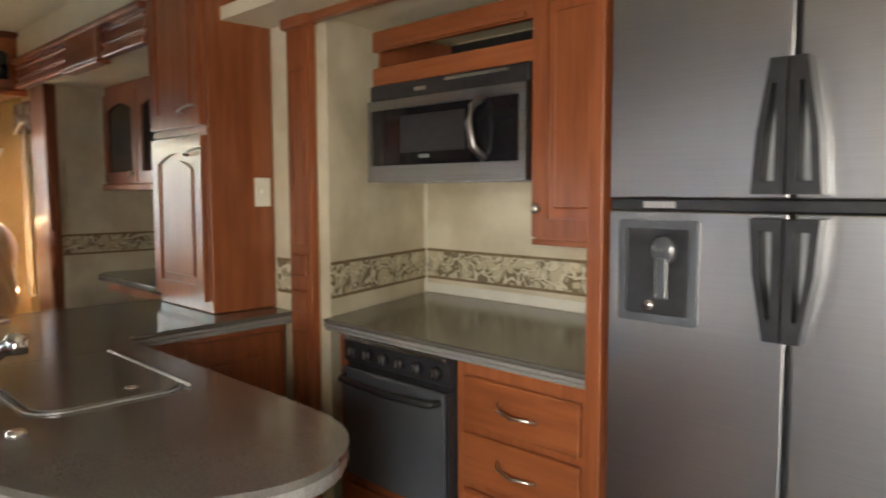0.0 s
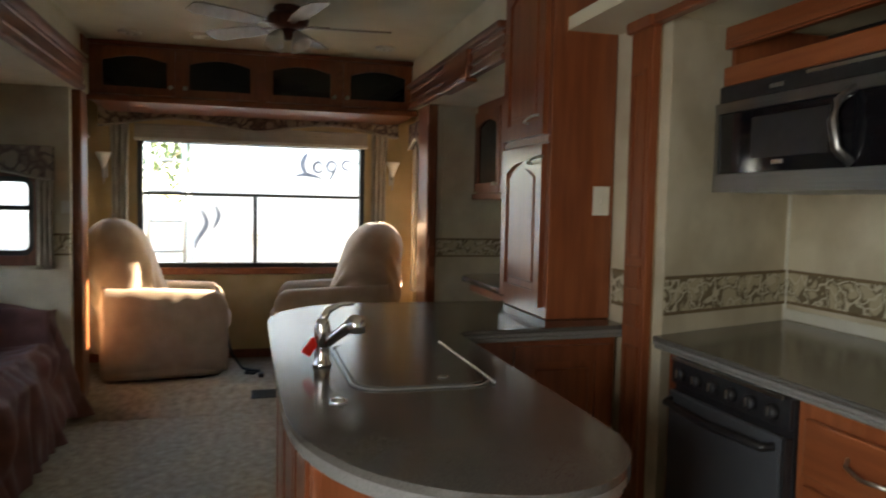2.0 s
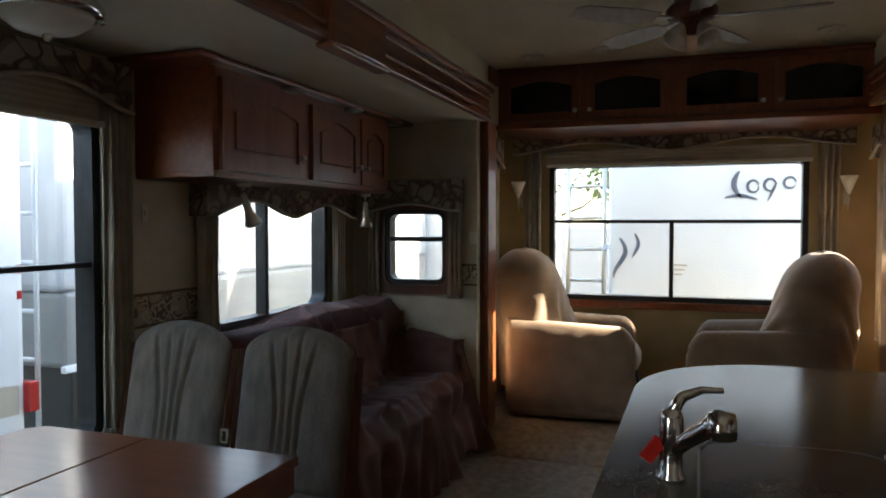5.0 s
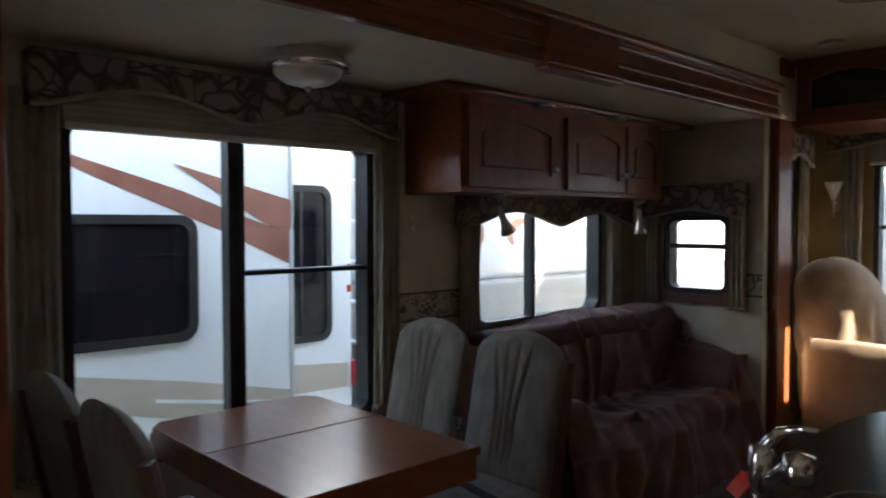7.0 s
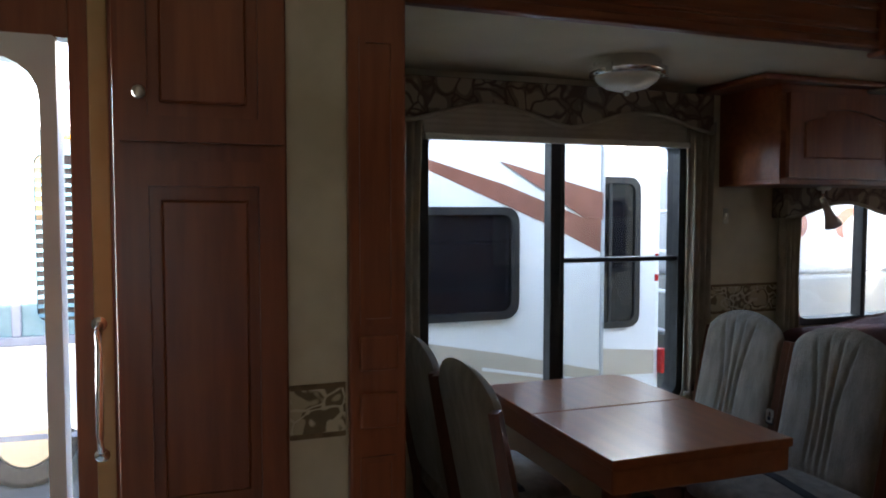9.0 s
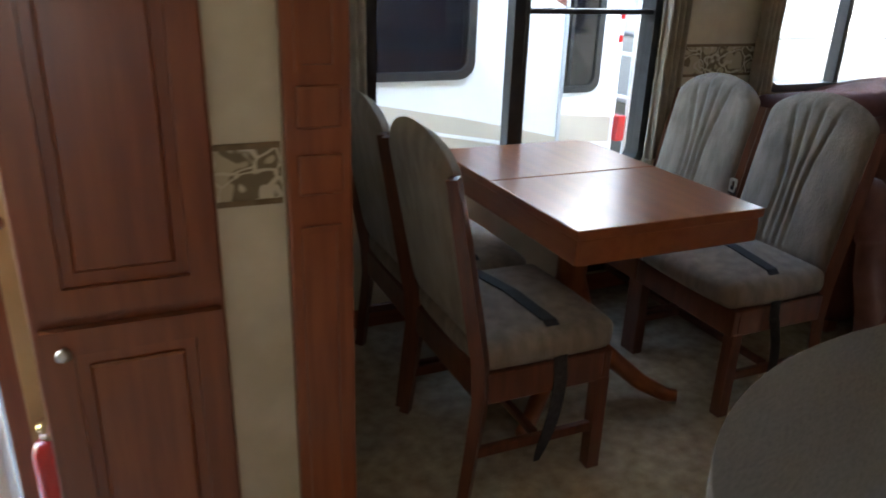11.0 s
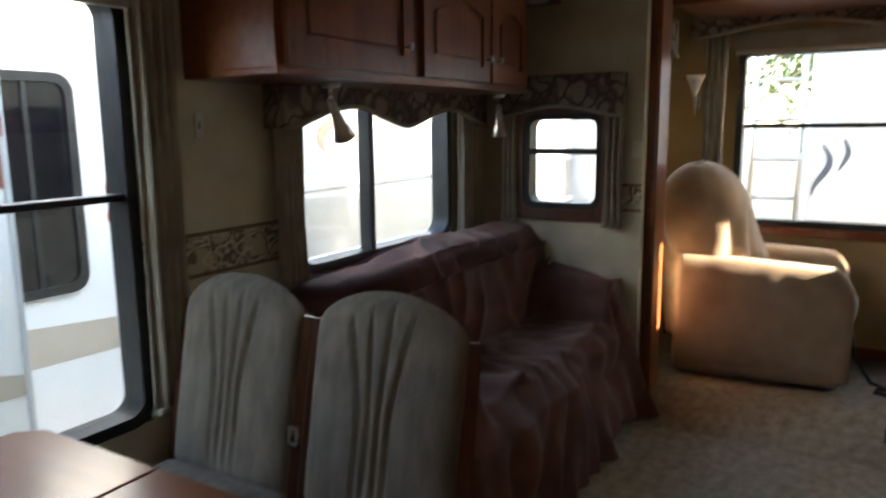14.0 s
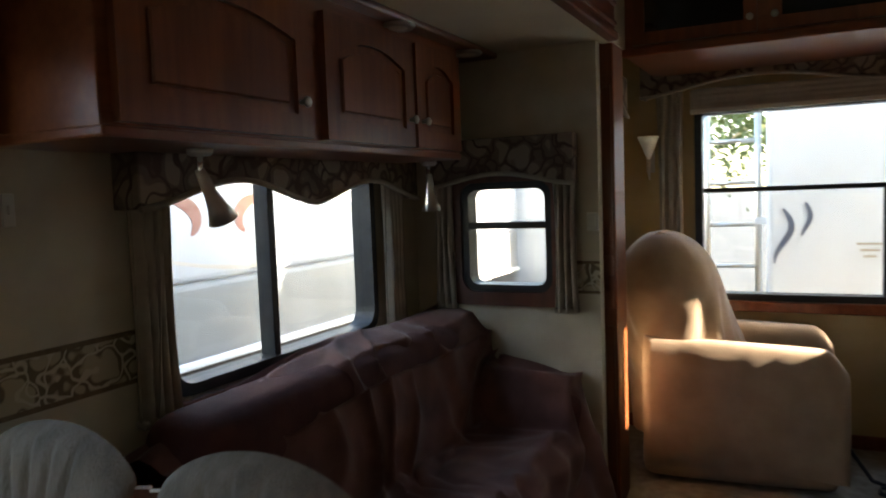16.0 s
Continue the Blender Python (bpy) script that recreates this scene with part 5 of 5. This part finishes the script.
part("door_frame", ring(bmesh.new(), rrect(-0.327, 0.0, 0.327, 1.862, 0.01), rrect(-0.29, 0.02, 0.29, 1.81, 0.10), -0.04, 0.05), GEL, dr)
ex = thing("fire_extinguisher", (0.275, -0.885, 0.20), 180, "small red fire extinguisher with a brass valve on the jamb", "fire extinguisher")
part("bottle", lathe(bmesh.new(), [(0, 0), (0.036, 0), (0.038, 0.01), (0.038, 0.17), (0.03, 0.195), (0.014, 0.205), (0, 0.205)], (0, 0, 0), 22), RED, ex, "", True)
part("valve", lathe(bmesh.new(), [(0.014, 0.203), (0.014, 0.225), (0.02, 0.23), (0.02, 0.24), (0, 0.242)], (0, 0, 0), 14), BRASS, ex, "", True)
part("lever", nb(((-0.008, -0.06, 0.238), (0.008, 0.015, 0.25)), bevel=0.003), CHROME, ex)
part("bracket", nb(((-0.025, 0.036, 0.0), (0.025, 0.155, 0.16)), bevel=0.003), BLACK, ex)

# ---- outside ----
structure("ground", nb(((-400, -400, -1.25), (400, 400, -1.05))), GROUND, "worn grey asphalt yard between parked trailers", "ground")


def trailer_window(parent, x0, z0, x1, z1, y, s):
    """A tinted window in a wall that looks towards +y (s = 1) or the like, in the trailer's own frame."""
    w = part("window", ring(bmesh.new(), rrect(x0, z0, x1, z1, 0.09), rrect(x0 + 0.045, z0 + 0.045, x1 - 0.045, z1 - 0.045, 0.06), y, y + s * 0.025), FRAMEBLK, parent, "black-framed tinted window")
    part("pane", pr(rrect(x0 + 0.045, z0 + 0.045, x1 - 0.045, z1 - 0.045, 0.06), y, y + s * 0.01, "y"), SMOKE, w)
    part("mullion", nb((((x0 + x1) / 2 - 0.012, y, z0 + 0.045), ((x0 + x1) / 2 + 0.012, y + s * 0.018, z1 - 0.045))), FRAMEBLK, w)


def band(pts, y, s, material, parent, name="stripe"):
    return part(name, pr(pts, y, y + s * 0.004, "y"), material, parent)


ta = thing("travel_trailer", (0, 0, -1.05), 0, "white travel trailer with brown swept stripes parked alongside", "trailer")
G = 1.05
part("body", nb(((-3.12, -5.9, 0.35), (0.35, -3.5, 3.45)), bevel=0.05, seg=3), GEL, ta)
part("slide_out", nb(((-2.24, -3.5, 0.75), (0.10, -2.88, 3.2)), bevel=0.02), GEL, ta, "white slide-out box")
trailer_window(ta, -1.68, G + 0.835, -0.45, G + 1.475, -2.88, 1)
trailer_window(ta, -2.92, G + 0.63, -2.44, G + 1.69, -3.5, 1)
band([(-0.3, G + 1.99), (-1.10, G + 1.745), (-1.60, G + 1.60), (-2.106, G + 1.413), (-2.238, G + 1.405), (-2.238, G + 1.20), (-1.83, G + 1.39), (-1.10, G + 1.69), (-0.3, G + 1.96)], -2.88, 1, DECAL, ta)
band([(-1.563, G + 1.733), (-2.238, G + 1.562), (-2.238, G + 1.40), (-2.106, G + 1.413)], -2.876, 1, DECAL, ta)
band([(-0.1, G + 0.86), (-1.118, G + 0.722), (-1.62, G + 0.629), (-2.238, G + 0.489), (-2.238, G + 0.41), (-1.62, G + 0.43), (-1.115, G + 0.555), (-0.1, G + 0.58)], -2.88, 1, GELTAN, ta)
band([(-1.46, G + 0.562), (-1.87, G + 0.49), (-2.10, G + 0.455), (-1.87, G + 0.47), (-1.46, G + 0.545)], -2.876, 1, GEL, ta, "stripe_gap")
band([(-3.06, G + 0.45), (-3.06, G + 0.28), (-2.25, G + 0.30), (-2.25, G + 0.52)], -3.5, 1, GELTAN, ta)
part("corner_trim", nb(((-2.25, -2.895, 0.76), (-2.225, -2.872, 3.19)), bevel=0.004), PALEGREY, ta)
for z in (G + 1.10, G + 0.95):
    part("marker", nb(((-3.09, -3.505, z), (-3.06, -3.492, z + 0.05)), bevel=0.004), LENSRED, ta)
tl = part("tail_lamp", nb(((-3.17, -3.62, G + 0.28), (-3.10, -3.46, G + 0.46)), bevel=0.01), LENSRED, ta, "red and clear tail lamp")
part("clear_lens", nb(((-3.175, -3.74, G + 0.28), (-3.11, -3.625, G + 0.46)), bevel=0.01), FROST, tl)
for y in (-3.60, -3.90):
    part("ladder_rail", rod(bmesh.new(), [(-3.28, y, 0.6), (-3.28, y, 3.3), (-3.10, y, 3.48)], 0.016), GEL, ta, "", True)
for k in range(9):
    part("rung", rod(bmesh.new(), [(-3.28, -3.60, 0.7 + 0.3 * k), (-3.28, -3.90, 0.7 + 0.3 * k)], 0.014), GEL, ta, "", True)
for x in (-1.4, -0.6):
    wh = part("wheel", lathe(bmesh.new(), [(0.10, -0.10), (0.30, -0.11), (0.34, -0.08), (0.34, 0.08), (0.30, 0.11), (0.10, 0.10)], (x, -3.62, 0.34), 24, "y"), TYRE, ta, "", True)
    part("rim", lathe(bmesh.new(), [(0, 0.06), (0.16, 0.05), (0.20, 0.112), (0.18, 0.112)], (x, -3.62, 0.34), 20, "y"), NICKEL, wh, "", True)

tr2 = thing("travel_trailer", (0, 0, -1.05), 0, "white and grey trailer with brown curled decals behind the sofa window", "trailer")
part("body", nb(((-11.5, -6.3, 1.96), (-3.75, -3.9, 3.5)), bevel=0.05, seg=3), PALEGREY, tr2)
part("lower_body", nb(((-11.48, -6.28, 1.42), (-3.77, -3.905, 1.97)), bevel=0.05, seg=3), LOWGREY, tr2, "grey lower body")
for x in (-8.2, -7.2):
    part("wheel", lathe(bmesh.new(), [(0.10, -0.10), (0.34, -0.11), (0.38, -0.08), (0.38, 0.08), (0.34, 0.11), (0.10, 0.10)], (x, -4.1, 0.38), 24, "y"), TYRE, tr2, "", True)
part("chassis", nb(((-11.0, -6.0, 0.35), (-4.2, -4.3, 1.45))), BLACK, tr2)
part("belt_rail", nb(((-11.5, -3.93, 1.40), (-3.75, -3.88, 1.45)), bevel=0.01), GEL, tr2)
def swoosh(fn, half, n=24):
    cs = [Vector(fn(i / n)) for i in range(n + 1)]
    lo, hi = [], []
    for i, c in enumerate(cs):
        d = (cs[min(i + 1, n)] - cs[max(i - 1, 0)]).normalized()
        nn = Vector((-d.y, d.x))
        h = half * math.sin(math.pi * min(0.97, 0.08 + 0.9 * i / n)) ** 0.7
        lo.append(tuple(c - nn * h))
        hi.append(tuple(c + nn * h))
    return lo + hi[::-1]
band(swoosh(lambda u: (-5.46 + 0.22 * math.sin(2.3 * u), G + 1.46 - 0.14 * (1 - math.cos(2.3 * u))), 0.05), -3.9, 1, DECAL, tr2, "curl_decal")
band(swoosh(lambda u: (-4.62 - 0.22 * math.sin(2.3 * u), G + 1.46 - 0.14 * (1 - math.cos(2.3 * u))), 0.05), -3.9, 1, DECAL, tr2, "curl_decal")
band(swoosh(lambda u: (-4.2 - 2.8 * u, 2.22 - 0.75 * u + 1.15 * u ** 2.6), 0.016), -3.9, 1, GELTAN, tr2, "arc_decal")

tr3 = thing("travel_trailer", (0, 0, -1.05), 0, "white trailer with slate script decal behind the rear window", "trailer")
part("body", nb(((-9.0, -0.54, 0.45), (-6.55, 8.5, 3.92)), bevel=0.04, seg=3), GEL, tr3)
part("grey_band", nb(((-6.56, -0.45, 1.30), (-6.543, 8.4, 1.52))), GELTAN, tr3)
def rear_decal(pts, m, name="script_decal"):
    return part(name, pr(pts, -6.55, -6.544, "x"), m, tr3)
x0 = 0.43
for fn, h in ((lambda u: (x0 + 0.10 + 0.10 * math.cos(2.2 * u + 0.9) * (1 - u) + 0.08 * u - 0.05, G + 1.83 - 0.23 * u), 0.022),
              (lambda u: (x0 + 0.0 + 0.26 * u, G + 1.605 + 0.02 * math.sin(4 * u)), 0.016),
              (lambda u: (x0 + 0.22 + 0.045 * math.cos(6 * u + 0.3), G + 1.70 + 0.05 * math.sin(6 * u + 0.3)), 0.012),
              (lambda u: (x0 + 0.35 + 0.045 * math.cos(6 * u), G + 1.71 + 0.05 * math.sin(6 * u)), 0.012),
              (lambda u: (x0 + 0.40 - 0.07 * u, G + 1.73 - 0.16 * u), 0.012),
              (lambda u: (x0 + 0.50 + 0.045 * math.cos(6 * u), G + 1.725 + 0.045 * math.sin(6 * u)), 0.012),
              (lambda u: (x0 + 0.60 + 0.14 * u, G + 1.73 + 0.04 * math.sin(9 * u)), 0.012)):
    rear_decal(swoosh(fn, h), INK)
rear_decal(swoosh(lambda u: (-0.44 + 0.05 * math.sin(5 * u), G + 1.26 - 0.36 * u), 0.02), INK, "stripe_decal")
rear_decal(swoosh(lambda u: (-0.31 + 0.03 * math.sin(4 * u), G + 1.30 - 0.22 * u), 0.016), INK, "stripe_decal")
for k in range(3):
    rear_decal([(-0.02 + 0.02 * k, G + 1.02 - 0.04 * k), (0.13 - 0.02 * k, G + 1.02 - 0.04 * k), (0.13 - 0.02 * k, G + 1.035 - 0.04 * k), (-0.02 + 0.02 * k, G + 1.035 - 0.04 * k)], GELTAN, "small_print")
for y in (-0.93, -0.60):
    part("ladder_rail", rod(bmesh.new(), [(-6.75, y, 0.6), (-6.75, y, 3.6)], 0.022), NICKEL, tr3, "", True)
for k in range(10):
    part("rung", rod(bmesh.new(), [(-6.75, -0.93, 0.75 + 0.29 * k), (-6.75, -0.60, 0.75 + 0.29 * k)], 0.016), NICKEL, tr3, "", True)
part("ladder_mount", nb(((-6.78, -0.62, 2.2), (-6.72, -0.53, 2.25)), ((-6.78, -0.62, 0.9), (-6.72, -0.53, 0.95))), GEL, tr3)

tr4 = thing("travel_trailer", (0, 0, -1.05), 0, "pale trailer farther off beside a tree", "trailer")
part("body", nb(((-13.5, -5.8, 0.45), (-10.8, -2.2, 3.0)), bevel=0.06, seg=3), GELGREY, tr4)
trailer_window(tr4, -12.8, 1.5, -11.6, 2.2, -2.2, 1)
tk = thing("motorhome", (0, 0, -1.05), 0, "teal and white motorhome with louvred windows beyond the entry door", "motorhome")
part("body", nb(((0.45, -8.9, 0.45), (7.0, -6.4, 3.30)), bevel=0.10, seg=3), GEL, tk)
part("upper_panel", nb(((0.55, -6.41, G + 0.33), (6.9, -6.388, G + 2.17)), bevel=0.01), BLUEPAINT, tk, "teal upper panel")
part("belt_trim", nb(((0.50, -6.40, G + 0.25), (6.95, -6.37, G + 0.33)), bevel=0.01), INK, tk, "slate belt moulding")
part("post", nb(((1.50, -6.39, G + 0.33), (1.58, -6.365, G + 2.2)), bevel=0.01), INK, tk)
band([(0.5, G - 0.02), (6.9, G + 0.10), (6.9, G - 0.30), (2.2, G - 0.30), (0.5, G - 0.44)], -6.4, 1, PALEGREY, tk)
band([(0.5, G - 0.58), (6.9, G - 0.45), (6.9, G - 0.56), (0.5, G - 0.62)], -6.4, 1, INK, tk)
for x0, x1 in ((0.62, 1.42), (1.68, 2.5), (2.8, 4.2)):
    lw = part("window", ring(bmesh.new(), rrect(x0, G + 0.42, x1, G + 2.0, 0.12), rrect(x0 + 0.05, G + 0.47, x1 - 0.05, G + 1.95, 0.08), -6.388, -6.35), BLUEPAINT, tk, "rounded louvred window")
    part("pane", pr(rrect(x0 + 0.05, G + 0.47, x1 - 0.05, G + 1.95, 0.08), -6.388, -6.38, "y"), SMOKE, lw)
    for k in range(17):
        z = G + 0.53 + 0.083 * k
        part("slat", pr([(-6.378, z), (-6.352, z - 0.03), (-6.348, z - 0.027), (-6.374, z + 0.004)], x0 + 0.055, x1 - 0.055, "x"), BLUEPAINT, lw)
    part("marker_lamp", nb(((x0 + 0.45, -6.39, G + 2.09), (x0 + 0.62, -6.36, G + 2.13)), bevel=0.01), AMBER, tk, "amber marker lamp")
for x in (1.5, 5.4):
    wh = part("wheel", lathe(bmesh.new(), [(0.12, -0.18), (0.36, -0.17), (0.42, -0.13), (0.42, 0.03), (0.36, 0.05), (0.12, 0.04)], (x, -6.45, 0.42), 24, "y"), TYRE, tk, "", True)
    part("rim", lathe(bmesh.new(), [(0, 0.0), (0.18, -0.01), (0.24, 0.045), (0.22, 0.045)], (x, -6.45, 0.42), 20, "y"), NICKEL, wh, "", True)


def tree(at, h, seed, spread=1.0, leaves=5200, label="leafy broad tree beyond the trailers"):
    rnd = random.Random(seed)
    t = thing("tree", at, 0, label, "tree", "trees beyond the yard")
    tw = rod(bmesh.new(), [(0, 0, 0), (0.05, 0.02, h * 0.3), (-0.05, 0.05, h * 0.6), (0, 0, h * 0.9)], 0.1, 9, [0.16, 0.12, 0.08, 0.02])
    tips = []
    for k in range(11):
        a, z = rnd.uniform(0, 6.28), h * rnd.uniform(0.3, 0.8)
        l = h * rnd.uniform(0.18, 0.32) * spread
        e = (l * math.cos(a), l * math.sin(a), z + l * 0.6)
        rod(tw, [(0, 0, z), (e[0] * 0.5, e[1] * 0.5, z + l * 0.2), e], 0.03, 6, [0.05, 0.03, 0.01])
        tips.append(Vector(e))
    part("trunk", tw, BARK, t, "", True)
    vs, fs = [], []
    for _ in range(leaves):
        c = rnd.choice(tips) + Vector((rnd.gauss(0, 1), rnd.gauss(0, 1), rnd.gauss(0, 0.8) / spread ** 0.5)) * h * 0.085 * spread
        u = Vector((rnd.gauss(0, 1), rnd.gauss(0, 1), rnd.gauss(0, 1))).normalized()
        w = u.orthogonal().normalized()
        s = rnd.uniform(0.06, 0.12)
        i = len(vs)
        vs += [c - u * s, c + w * s * 0.5, c + u * s, c - w * s * 0.5]
        fs.append((i, i + 1, i + 2, i + 3))
    me = bpy.data.meshes.new("crown")
    me.from_pydata(vs, [], fs)
    me.materials.append(LEAF)
    c = new("crown", me)
    c.parent = t
    return t


tree((-16, -3.3, -1.05), 7.5, 3)
tree((-19, -0.6, -1.05), 8.5, 5)
# Unseen tree, added in the sun's path to keep a bright streak off tr2.
tree((-8.05, 10.1, -1.05), 12.5, 7, 0.28, 9000, "unseen slender dense tree, added to shade the trailer behind the sofa window")
gv, gf = [], []
for _ in range(3500):
    x, y = random.uniform(-7.5, -3.0), random.uniform(-3.85, -2.5)
    a, hgt = random.uniform(0, 6.28), random.uniform(0.04, 0.11)
    i = len(gv)
    gv += [(x, y, -1.05), (x + 0.012 * math.cos(a), y + 0.012 * math.sin(a), -1.05), (x + 0.03 * math.sin(a), y - 0.03 * math.cos(a), -1.05 + hgt)]
    gf.append((i, i + 1, i + 2))
gm = bpy.data.meshes.new("grass")
gm.from_pydata(gv, [], gf)
gm.materials.append(GRASSM)
tagged(new("grass", gm), "thin weeds in the yard beside the trailer", "grass", "", "stuff")
